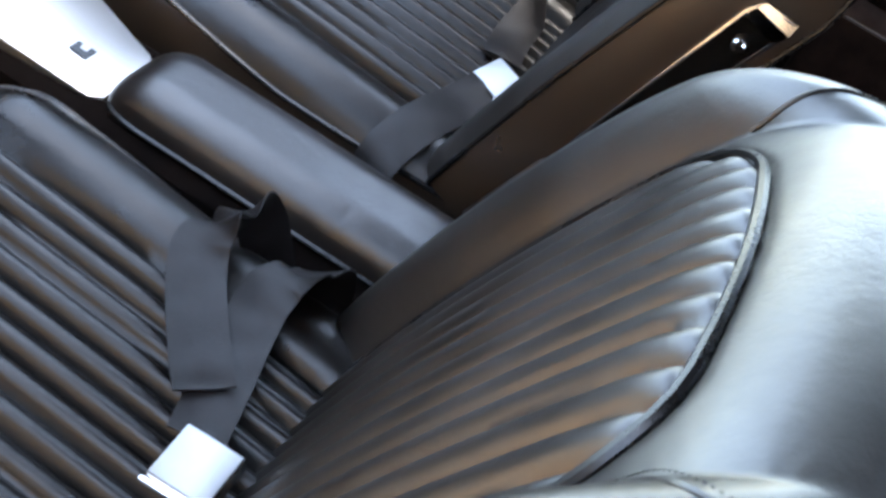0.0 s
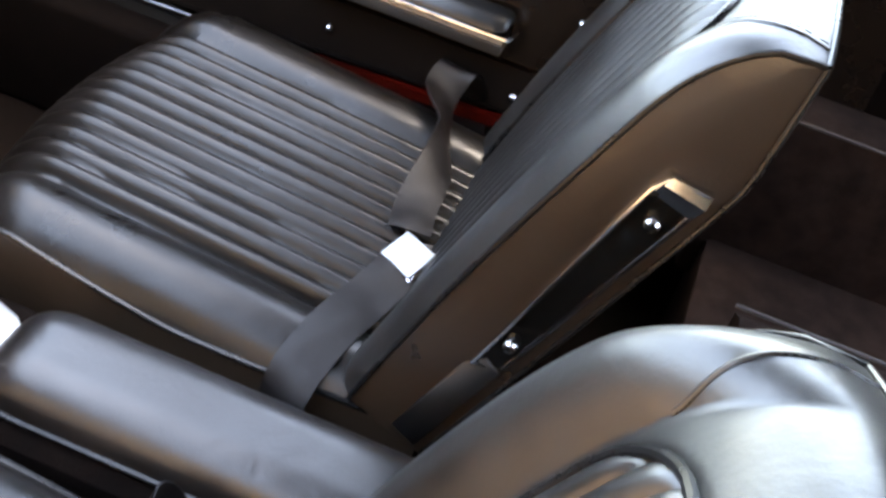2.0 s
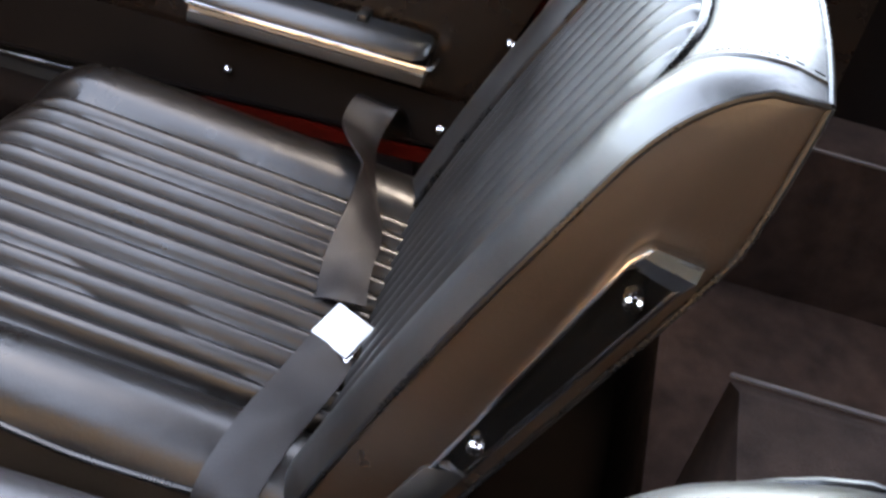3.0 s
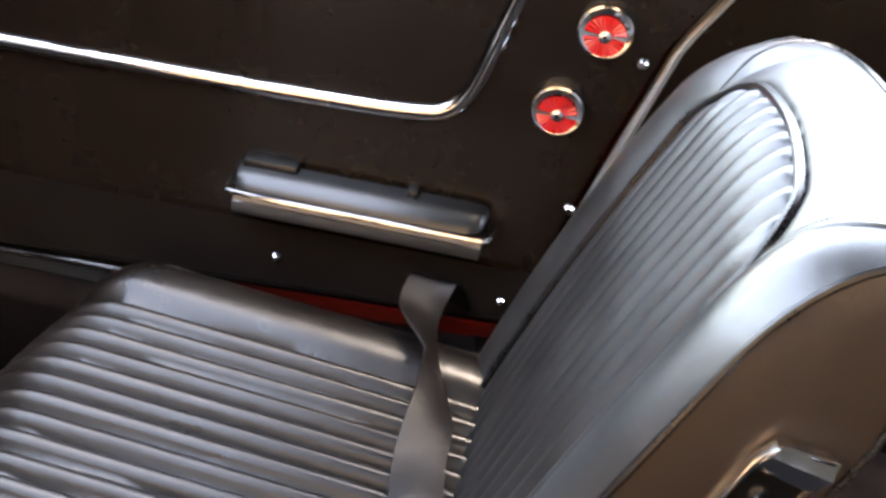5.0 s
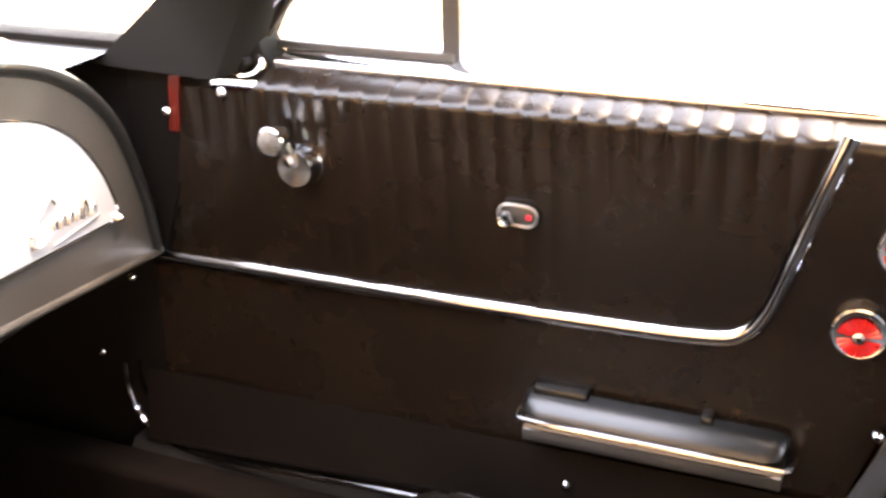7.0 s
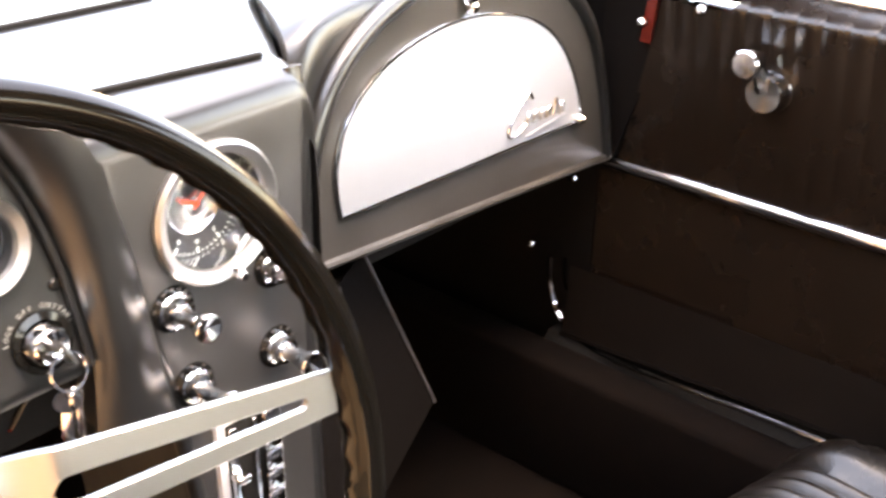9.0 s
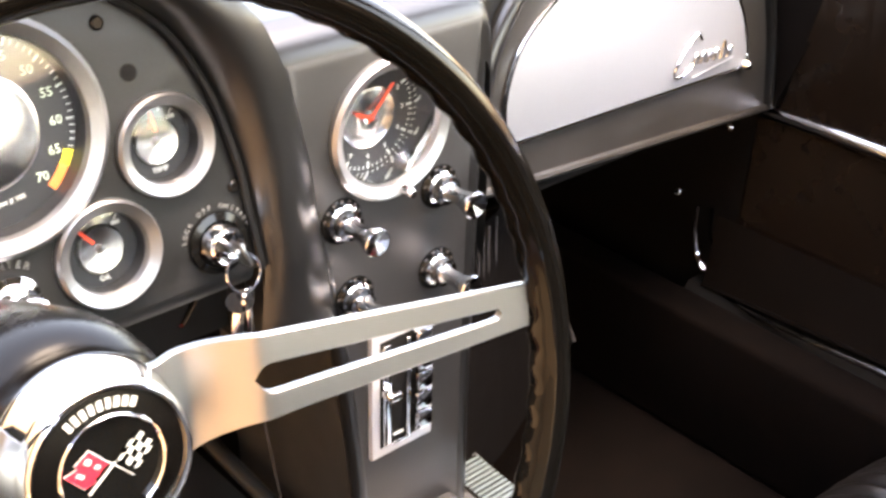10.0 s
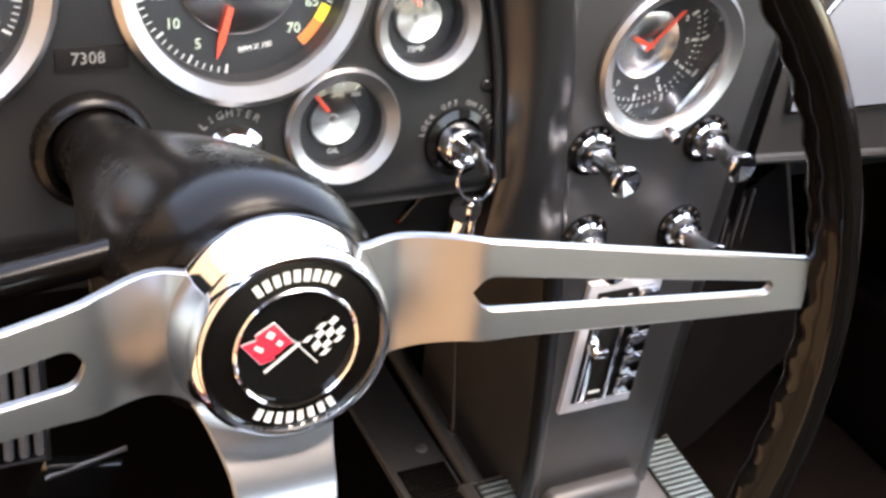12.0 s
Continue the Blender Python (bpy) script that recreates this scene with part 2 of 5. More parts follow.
def spline(pts, k=8, loop=False):
    """Smooth path through the points."""
    pts = [Vector(p) for p in pts]
    n = len(pts)
    out = []
    for i in range(n if loop else n - 1):
        p0 = pts[i - 1] if (loop or i) else pts[0]
        p1, p2 = pts[i], pts[(i + 1) % n]
        p3 = pts[(i + 2) % n] if (loop or i + 2 < n) else pts[-1]
        for j in range(k):
            t = j / k
            out.append(0.5 * (2 * p1 + (p2 - p0) * t + (2 * p0 - 5 * p1 + 4 * p2 - p3) * t * t + (3 * p1 - p0 - 3 * p2 + p3) * t ** 3))
    if not loop:
        out.append(pts[-1])
    return out


def rbox(lo, hi, bevel=0.004, seg=2):
    bm = bmesh.new()
    bmesh.ops.create_cube(bm, size=1)
    lo, hi = Vector(lo), Vector(hi)
    for v in bm.verts:
        v.co = Vector([lo[i] + (v.co[i] + 0.5) * (hi[i] - lo[i]) for i in range(3)])
    if bevel:
        bmesh.ops.bevel(bm, geom=bm.edges[:], offset=bevel, segments=seg, affect="EDGES", profile=0.5)
    g = [v.co.copy() for v in bm.verts], [tuple(v.index for v in f.verts) for f in bm.faces]
    bm.free()
    return g


def prism(outline, h0, h1, m=None, bevel=0.0, seg=2):
    """Flat outline (x, y) pulled from z = h0 to h1."""
    bm = bmesh.new()
    a = [bm.verts.new((x, y, h0)) for x, y in outline]
    b = [bm.verts.new((x, y, h1)) for x, y in outline]
    n = len(a)
    bm.faces.new(list(reversed(a)))
    top = bm.faces.new(b)
    for i in range(n):
        bm.faces.new((a[i], a[(i + 1) % n], b[(i + 1) % n], b[i]))
    bmesh.ops.recalc_face_normals(bm, faces=bm.faces[:])
    if bevel:
        bmesh.ops.bevel(bm, geom=list(top.edges), offset=bevel, segments=seg, affect="EDGES", profile=0.5)
    bm.verts.index_update()
    g = [v.co.copy() for v in bm.verts], [tuple(v.index for v in f.verts) for f in bm.faces]
    bm.free()
    return moved(g, m) if m else g


def ribbon(path, width, across, thick=0.0018, bow=0.0028):
    """Strap along a path, bowed and slightly rippled across; across: one direction, or one for each point."""
    path = [Vector(p) for p in path]
    rings = []
    for i, p in enumerate(path):
        d = (path[min(i + 1, len(path) - 1)] - path[max(i - 1, 0)]).normalized()
        w = Vector(across[i] if isinstance(across, list) else across)
        w = (w - d * w.dot(d)).normalized() * width / 2
        t = d.cross(w).normalized() * thick / 2
        up = t.normalized()
        rise = [up * bow * (0.75 + 0.25 * math.sin(i * 0.7)) * (1 - k * k) + up * 0.0007 * math.sin(i * 0.45 + 3 * k) for k in lin(-1, 1, 7)]
        rings.append([p + w * k - t + h for k, h in zip(lin(-1, 1, 7), rise)] + [p + w * k + t + h for k, h in reversed(list(zip(lin(-1, 1, 7), rise)))])
    return loft(rings)


def holed(g, cutters):
    """The solid g with the solids in cutters taken out."""
    obs = []
    for v, f in (g, *cutters):
        me = bpy.data.meshes.new("cut")
        me.from_pydata([tuple(p) for p in v], [], f)
        bm = bmesh.new()
        bm.from_mesh(me)
        bmesh.ops.recalc_face_normals(bm, faces=bm.faces[:])
        bm.to_mesh(me)
        bm.free()
        obs.append(new("cut", me))
    for c in obs[1:]:
        mod = obs[0].modifiers.new("cut", "BOOLEAN")
        mod.operation, mod.solver, mod.object = "DIFFERENCE", "EXACT", c
    me = bpy.data.meshes.new_from_object(obs[0].evaluated_get(bpy.context.evaluated_depsgraph_get()))
    out = [v.co.copy() for v in me.vertices], [tuple(p.vertices) for p in me.polygons]
    for o in obs:
        bpy.data.objects.remove(o)
    return out


BASE = {}


def thing(name, base, label, category, group="", kind=""):
    ob = new(name)
    ob.location = base
    ob.empty_display_size = 0.02
    BASE[ob.name] = Vector(base)
    return tagged(ob, label, category, group, kind)


def part(name, g, mat, parent=None, label="", smooth=40, category="", kind="", group=""):
    """One mesh object, in world measures, under a thing, or under a part."""
    base = BASE[parent.name] if parent else Vector((0, 0, 0))
    me = bpy.data.meshes.new(name)
    me.from_pydata([tuple(Vector(p) - base) for p in g[0]], [], g[1])
    bm = bmesh.new()
    bm.from_mesh(me)
    bmesh.ops.remove_doubles(bm, verts=bm.verts[:], dist=1e-6)
    bmesh.ops.recalc_face_normals(bm, faces=bm.faces[:])
    bm.to_mesh(me)
    bm.free()
    if smooth:
        me.shade_smooth()
        me.set_sharp_from_angle(angle=radians(smooth))
    me.materials.append(mat)
    ob = new(name, me)
    if parent:
        ob.parent = parent
    BASE[ob.name] = base
    return tagged(ob, label, category, group, kind)


def spun(ob, m):
    """Lays the turning marks of spun metal round the axis of m."""
    inv = m.inverted() @ Matrix.Translation(BASE[ob.name])
    uv = ob.data.uv_layers.new(name="spin")
    for poly in ob.data.polygons:
        ps = [inv @ ob.data.vertices[ob.data.loops[i].vertex_index].co for i in poly.loop_indices]
        mid = sum(ps, Vector()) / len(ps)
        a0 = math.atan2(mid.y, mid.x)
        for i, p in zip(poly.loop_indices, ps):
            r = math.hypot(p.x, p.y)
            d = (math.atan2(p.y, p.x) - a0 + math.pi) % (2 * math.pi) - math.pi if r > 1e-7 else 0.0
            uv.data[i].uv = (a0 + d, r * 20)
    return ob


def lettering(name, text, size, m, mat, parent, depth=0.0004):
    """Raised letters at the pose m, centred."""
    cu = bpy.data.curves.new(name, "FONT")
    cu.body, cu.size, cu.extrude, cu.align_x, cu.align_y = text, size, depth, "CENTER", "CENTER"
    cu.resolution_u = 2
    tmp = bpy.data.objects.new(name, cu)
    scene.collection.objects.link(tmp)
    me = bpy.data.meshes.new_from_object(tmp.evaluated_get(bpy.context.evaluated_depsgraph_get()))
    bpy.data.objects.remove(tmp)
    g = [m @ v.co for v in me.vertices], [tuple(p.vertices) for p in me.polygons]
    bpy.data.meshes.remove(me)
    return part(name, g, mat, parent, smooth=0)


def frame_at(origin, x, y, z):
    return Matrix(((x[0], y[0], z[0], origin[0]), (x[1], y[1], z[1], origin[1]), (x[2], y[2], z[2], origin[2]), (0, 0, 0, 1)))


def lin(a, b, n):
    return [a + (b - a) * i / (n - 1) for i in range(n)]


def soft_edge(d, r):
    """Quarter-round rise from 0 at the edge to 1 at distance r."""
    q = 1 - min(max(d / r, 0), 1)
    return math.sqrt(max(1 - q * q, 0))


def arc(cx, cy, r, a0, a1, n):
    return [(cx + r * math.cos(radians(a)), cy + r * math.sin(radians(a))) for a in lin(a0, a1, n)]


# ---- the car's shell and the ground outside ----
part("ground", rbox((-300, -300, -0.45), (300, 300, -0.35), 0), GROUND, None, "unseen ground outside the car, coloured orange for warm bounce", 0, "ground", "structure")
# added unseen wall: cuts side sky off the cushions, bounces warm light
part("wall_light_block", rbox((-3.6, -7.0, -0.36), (-3.3, 7.0, 3.5), 0.02), WALL_BLOCKER, None, "added ochre wall out of view, blocks sky and bounces warm light", 40, "wall", "structure")
part("floor", rbox((-0.70, -0.92, -0.06), (0.70, 1.42, -0.02), 0.004), CARPET_SHADED, None, "black carpeted footwell floor of the car", 40, "floor", "structure")
part("wall_front", rbox((-0.70, 1.40, -0.06), (0.70, 1.44, 0.60), 0.004), CARPET_SHADED, None, "black carpeted bulkhead ahead of the footwells", 40, "wall", "structure")
part("wall_rear", rbox((-0.70, -0.95, -0.06), (0.70, -0.90, 0.62), 0.004), CARPET_SHADED, None, "black carpeted rear wall of the luggage space", 40, "wall", "structure")
# roof: a thin curved shell with a windscreen and a rear window opening fore and aft
def roof_sheet(x0, x1, y0, y1, lift):
    return grid(lambda x, y: Vector((x, y, 1.10 + lift + 0.035 * (1 - (x / 0.60) ** 2) - 0.10 * ((y + 0.15) / 0.6) ** 2)), lin(x0, x1, 12), lin(y0, y1, 12))


# cut away over the driver's seat, where the open door takes a piece of the roof with it
part("roof", join(*[roof_sheet(x0, x1, y0, y1, lift) for x0, x1, y0, y1 in ((-0.52, 0.60, -0.62, 0.39), (-0.60, -0.52, -0.62, -0.08)) for lift in (0.0, 0.02)]),
     HEADLINER, None, "dark fabric headliner under the roof", 60, "roof", "structure")
for s in (1, -1):
    part("a_pillar", loft([[Vector((s * x, y, z)) for x, y, z in r] for r in (
        ((0.632, 0.822, 0.600), (0.60, 0.84, 0.595), (0.60, 0.985, 0.600), (0.68, 0.985, 0.600), (0.69, 0.83, 0.600)),
        ((0.632, 0.785, 0.668), (0.604, 0.805, 0.672), (0.604, 0.905, 0.668), (0.66, 0.905, 0.668), (0.68, 0.79, 0.668)),
        ((0.61, 0.48, 0.92), (0.585, 0.49, 0.93), (0.585, 0.54, 0.95), (0.635, 0.54, 0.95), (0.65, 0.49, 0.93)),
        ((0.60, 0.23, 1.03), (0.58, 0.23, 1.04), (0.58, 0.27, 1.06), (0.62, 0.27, 1.06), (0.64, 0.24, 1.04)))]), DARK, None,
         "black windscreen pillar beside the dashboard", 60, "pillar", "structure")
part("windscreen_header", rbox((-0.60, 0.38, 1.02), (0.60, 0.44, 1.12), 0.012), HEADLINER, None, "dark windscreen header rail", 40, "header rail", "structure")
part("cowl", grid(lambda u, v: Vector((u * 0.72, v, 0.645 - 0.02 * (v - 1.02) + 0.01 * (1 - u * u))), lin(-1, 1, 9), lin(1.20, 1.75, 6)), RED_PAINT, None,
     "dark red bonnet beyond the windscreen", 60, "bonnet", "structure")
# body sides behind the doors
for s in (1, -1):
    part("quarter_wall", rbox((s * 0.66 - 0.02, -0.95, -0.06), (s * 0.66 + 0.02, 0.10 if s > 0 else -0.10, 0.60), 0.006), CARPET_SHADED, None,
         "black trimmed quarter wall behind the door", 40, "wall", "structure")
    part("rear_pillar", grid(lambda u, v: Vector((s * (0.655 - 0.06 * v), -0.10 - 0.55 * u - 0.06 * v, 0.58 + 0.50 * v)), lin(0, 1, 5), lin(0, 1, 5)), HEADLINER, None,
         "dark trimmed rear roof pillar", 60, "pillar", "structure")
part("sill_1", join(rbox((-0.72, -0.60, -0.10), (-0.61, 1.05, 0.15), 0.015)), RED_PAINT, None, "dark red painted door sill by the open door", 40, "sill", "structure")

# ---- rear luggage floor behind the seats ----
deck = thing("rear_deck", (0.0, -0.35, 0.0), "black carpeted luggage floor behind the seats", "luggage floor", kind="structure")
part("tunnel_hump", prism([(-0.20, 0.0), (-0.17, 0.375), (-0.14, 0.395), (0.14, 0.395), (0.17, 0.375), (0.20, 0.0)], 0.0, 0.85,
                          frame_at((0, -0.025, 0), (1, 0, 0), (0, 0, 1), (0, -1, 0)), 0.01), CARPET_LIT, deck)
part("well", rbox((-0.62, -0.90, -0.02), (0.62, -0.02, 0.16), 0.01), CARPET_LIT, deck)
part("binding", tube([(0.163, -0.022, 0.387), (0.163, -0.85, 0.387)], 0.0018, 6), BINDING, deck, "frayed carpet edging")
part("side_ledge", rbox((0.56, -0.88, 0.10), (0.64, 0.0, 0.335), 0.01), CARPET_LIT, deck)
part("binding", tube([(0.557, -0.02, 0.337), (0.557, -0.85, 0.337)], 0.002, 6), BINDING, deck, "frayed carpet edging")


# ---- bucket seats ----
def seat(cx, dy, inboard, label, bxo=0.0, shear=0.13, t0=0.472, t1=0.455, ptop=0.408, hump=0.018, wide=0.0, bow=0.010):
    """A low bucket seat. cx: its middle; dy: slid aft; inboard: side of the hinge plate (-1 or 1)."""
    ob = thing("bucket_seat", (cx, 0.40 + dy, 0.0), label, "seat", "bucket seats")
    o = Vector((cx + bxo, 0.236 + dy, 0.18))
    bx, cxv = Vector((0, -0.387, 0.922)), Vector((0, 0.922, 0.387))

    def P(a, b, c):
        return o + Vector((a, 0, 0)) + bx * (b - shear * a * min(b / 0.4, 1)) + cxv * c

    def P0(a, b, c):
        return o + Vector((a, 0, 0)) + bx * b + cxv * c

    def W(v):
        return 0.222 + wide - 0.006 * v - 0.02 * max(v - 0.6, 0) ** 2 / 0.16

    def T(u):
        return t1 + (t0 - t1) * (1 - abs(u) ** 2.2)

    def inside(a, b):
        """Distance inside the pleated panel's border (negative outside)."""
        hw, top, r = 0.150 + 0.012 * (1 - b / 0.45), ptop + 0.022 * (1 - (a / 0.15) ** 2), 0.062
        qx, qy = abs(a) - (hw - r), b - (top - r)
        return r - math.hypot(max(qx, 0), max(qy, 0)) - min(max(qx, qy), 0)

    def skin(a, b, u, v):
        du, dv = (1 - abs(u)) * W(v), (1 - v) * T(u)
        f = hump * math.sin(math.pi * min(du / 0.068, 1) ** 0.8) * (0.35 + 0.65 * soft_edge(dv, 0.16))
        c = -0.055 + (f + 0.055) * soft_edge(dv, 0.095)
        c += bow * 4 * v * (1 - v)
        d = inside(a, b)
        groove = -0.004 * math.exp(-(d / 0.0035) ** 2)
        if d > 0:
            k = soft_edge(d, 0.004)
            return c + groove - 0.005 * k + 0.0108 * k * (0.45 + 0.55 * soft_edge(d, 0.035)) * abs(math.sin(math.pi * (a + 0.156) / 0.026)) ** 0.8
        return c + groove

    us = sorted(set([round(x, 5) for x in lin(-1, 1, 41)] + [round((-0.156 + 0.026 * i / 8) / 0.215, 5) for i in range(97)]))
    vs = lin(0, 1, 120)

    def front(u, v):
        a, b = u * W(v), v * T(u)
        return P(a, b, skin(a, b, u, v))

    back = part("backrest", grid(front, us, vs), VINYL, ob, "black pleated vinyl backrest", 60)
    rear_c = lambda v: -0.078 + 0.023 * max(v - 0.8, 0) / 0.2
    for s in (-1, 1):
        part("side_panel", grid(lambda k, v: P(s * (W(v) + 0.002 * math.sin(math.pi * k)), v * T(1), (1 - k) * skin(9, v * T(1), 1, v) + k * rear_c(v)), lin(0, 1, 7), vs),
             VINYL_SIDE_SHEEN, ob, "smooth black vinyl side panel, bronze sheen put into its colour", 60)
        part("piping", tube([P(s * W(v), v * T(1), skin(9, v * T(1), 1, v) + 0.001) for v in lin(0, 1, 40)], 0.0026, 8), PIPING, back)
        part("piping", tube([P(s * W(v), v * T(1), rear_c(v)) for v in lin(0, 1, 30)], 0.0024, 8), PIPING, back)
        ks = [(0.30 - 0.19 * (i / 14) ** 1.5, 0.845 + 0.155 * i / 14) for i in range(15)]
        part("seam", tube([P(s * (W(v) * (1 - k)), v * T(1 - k), skin(9, 9, 1 - k, v) - 0.0004) for k, v in ks], 0.0018, 6), VINYL, back)
        seam_line = [(W(v) * (1 - k), v * T(1 - k), skin(9, 9, 1 - k, v)) for k, v in ks]
        row = []
        for off in (-0.0042, 0.0042):
            line = []
            for q, (a, b, c) in enumerate(seam_line):
                p0, p1 = seam_line[max(q - 1, 0)], seam_line[min(q + 1, len(seam_line) - 1)]
                d = Vector((p1[0] - p0[0], p1[1] - p0[1], 0)).normalized()
                line.append(P(s * (a - d.y * off), b + d.x * off, c + 0.0006))
            line = spline(line, 4)
            row += [tube([line[q], line[q + 1]], 0.0004, 5) for q in range(0, len(line) - 1, 2)]
        part("stitching", join(*row), PIPING, back, "black stitching along the seam")
    part("back_panel", grid(lambda u, v: P(u * W(v), v * T(u), rear_c(v) - 0.02 * (1 - u * u) * math.sin(math.pi * min(v, 0.98))), lin(-1, 1, 15), lin(0, 1, 20)), VINYL_SIDE_SHEEN, ob, "", 60)
    part("piping", tube([P(u * W(1), T(u), -0.055) for u in lin(-1, 1, 40)], 0.0027, 8), PIPING, back)
    # piping round the pleats
    edge = []
    for th in lin(-50, 230, 90):
        r0, r1 = 0.05, 0.40
        for _ in range(24):
            rm = (r0 + r1) / 2
            if inside(rm * math.cos(radians(th)), 0.2 + rm * math.sin(radians(th))) > 0:
                r0 = rm
            else:
                r1 = rm
        if 0.2 + r0 * math.sin(radians(th)) > 0.002:
            edge.append((r0 * math.cos(radians(th)), 0.2 + r0 * math.sin(radians(th))))
    loop = []
    for p in [Vector((a, b, 0)) for a, b in edge]:
        v = p.y / 0.52
        for _ in range(4):
            u = p.x / W(v)
            v = p.y / T(u)
        loop.append(P(p.x, p.y, skin(p.x, p.y, u, v) + 0.004))
    part("piping", tube(loop, 0.0036, 8), PIPING, back, "shiny black piping round the pleats")

    # cushion: rounded block with pleats along it
    cy0, cy1, hw = 0.17 + dy, 0.675 + dy, 0.228

    def zt(y):
        t = (y - cy0) / (cy1 - cy0)
        return 0.172 + 0.05 * t ** 0.8

    def top(u, v):
        a = u * (hw - 0.012 * (2 * v - 1) ** 2)
        y = cy0 + (cy1 - 0.035 * u * u - cy0) * v
        t = abs(a)
        seam = 0.141 + 0.006 * v
        dome = 0.020 * soft_edge(hw - t, 0.08) - 0.022
        dv = (1 - v) * (cy1 - cy0)
        roll = 0.115 * (soft_edge(dv, 0.09) - 1)
        d = seam - t
        z = zt(y) + dome + roll - 0.007 * math.exp(-(d / 0.005) ** 2)
        if d < 0:
            z += 0.019 * min(0.3 + v / 0.2, 1) * math.sin(math.pi * min(-d / (hw - seam), 1)) ** 0.8
        if d > 0:
            k = min(d / 0.008, 1)
            z += k * (0.0112 * (0.45 + 0.55 * min(dv / 0.10, 1)) * abs(math.sin(math.pi * (a + 0.141) / 0.0235)) ** 0.95 - 0.002) + 0.006 * math.cos(a / seam * 1.4)
        return Vector((cx + a, y, z))

    cu = sorted(set([round(x, 5) for x in lin(-1, 1, 49)] + [round((-0.141 + 0.0235 * i / 8) / 0.222, 5) for i in range(97)]))
    cv = lin(0, 0.8, 20) + [0.8 + 0.2 * math.sin(math.pi / 2 * i / 26) for i in range(1, 27)]
    cush = part("cushion", grid(top, cu, cv), CUSHION_VINYL_SHADED, ob, "black pleated vinyl seat cushion", 60)
    for s in (-1, 1):
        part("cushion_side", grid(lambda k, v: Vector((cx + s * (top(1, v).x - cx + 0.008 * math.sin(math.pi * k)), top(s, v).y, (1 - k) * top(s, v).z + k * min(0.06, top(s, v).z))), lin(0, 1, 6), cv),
             VINYL_SIDE_SHEEN, ob, "", 60)
        part("piping", tube([top(s, v) + Vector((0, 0, 0.001)) for v in cv], 0.0032, 8), PIPING, cush)
        part("seam", tube([top(s * (0.141 + 0.006 * v) / (hw - 0.012 * (2 * v - 1) ** 2), v) + Vector((0, 0, 0.001)) for v in cv], 0.0022, 6), PIPING, cush)
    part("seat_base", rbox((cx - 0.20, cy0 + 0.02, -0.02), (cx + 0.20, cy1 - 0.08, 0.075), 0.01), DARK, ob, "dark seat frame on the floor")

    # hinge plate on the inboard side
    s = inboard
    xs = s * W(0.5)
    m = frame_at(P0(xs, 0, 0), (0, bx.y, bx.z), (0, cxv.y, cxv.z), (s, 0, 0))
    out = [(0.122, -0.043), (0.352, -0.0300), (0.366, -0.0340), (0.376, -0.0625), (0.366, -0.0665), (0.138, -0.0665)]
    well = [(0.134, -0.0640), (0.130, -0.0455), (0.346, -0.0335), (0.352, -0.0385), (0.357, -0.0640)]
    plate = part("hinge_plate", holed(prism(out, 0.0, 0.007, m, 0.0018), [prism(well, 0.003, 0.02, m)]), CHROME, ob, "chrome backrest hinge plate", 30)
    part("inset", prism([(0.247 + (b - 0.247) * 0.992, -0.0535 + (c + 0.0535) * 0.95) for b, c in well], 0.0030, 0.0038, m), BLACK, plate)
    part("end_cap", loft([[m @ Vector(p) for p in ring] for ring in (
        ((0.349, -0.033, 0.005), (0.352, -0.066, 0.005), (0.352, -0.066, 0.0060), (0.349, -0.033, 0.0060)),
        ((0.362, -0.034, 0.005), (0.367, -0.066, 0.005), (0.367, -0.066, 0.0105), (0.362, -0.034, 0.0105)),
        ((0.368, -0.036, 0.004), (0.376, -0.064, 0.004), (0.376, -0.064, 0.0060), (0.368, -0.036, 0.0060)))]), CHROME, plate)
    part("hinge_arm", prism([(0.006, -0.068), (0.010, -0.040), (0.118, -0.040), (0.137, -0.050), (0.132, -0.0665)], 0.0, 0.0062, m, 0.002), STEEL, ob, "steel hinge arm")
    for b, c in ((0.165, -0.0535), (0.3305, -0.0505)):
        bolt = part("bolt", lathe([(0.0, 0.0), (0.0066, 0.0), (0.0066, 0.004), (0.0058, 0.0065), (0.0045, 0.0078), (0.0, 0.008)], m @ pose(b, c, 0.004), 16), CHROME, plate, "domed chrome bolt")
        part("slot", join(moved(rbox((-0.0042, -0.0007, 0.0), (0.0042, 0.0007, 0.0012), 0), m @ pose(b, c, 0.0112, 0, 0, 40)),
                          moved(rbox((-0.0007, -0.0042, 0.0), (0.0007, 0.0042, 0.0012), 0), m @ pose(b, c, 0.0112, 0, 0, 40))), DARK, plate)
    return ob


seat(0.335, 0.0, -1, "black pleated vinyl bucket seat beside the closed door")
seat(-0.312, -0.056, 1, "black pleated vinyl bucket seat behind the steering wheel", 0.004, 0.10, 0.514, 0.478, 0.424, 0.036, 0.012, 0.014)


# ---- seat belts ----
def buckle(ob, m, hx, hy):
    """Lift buckle: body, flap over it, lug pin at the open end; x runs to the open end."""
    b = part("buckle", prism([(-hx, -hy), (hx, -hy), (hx, hy), (-hx, hy)], -0.015, -0.004, m, 0.002), CHROME, ob, "chrome lift buckle")
    part("cover", prism([(-hx, -hy + 0.001), (hx - 0.002, -hy + 0.001), (hx - 0.002, hy - 0.001), (-hx, hy - 0.001)], -0.0038, 0.0, m, 0.0012), BUCKLE, b, "pale satin buckle flap")
    part("pin", tube([m @ Vector((hx + 0.001, -hy - 0.003, -0.009)), m @ Vector((hx + 0.001, hy + 0.003, -0.009))], 0.003, 8), CHROME, b)


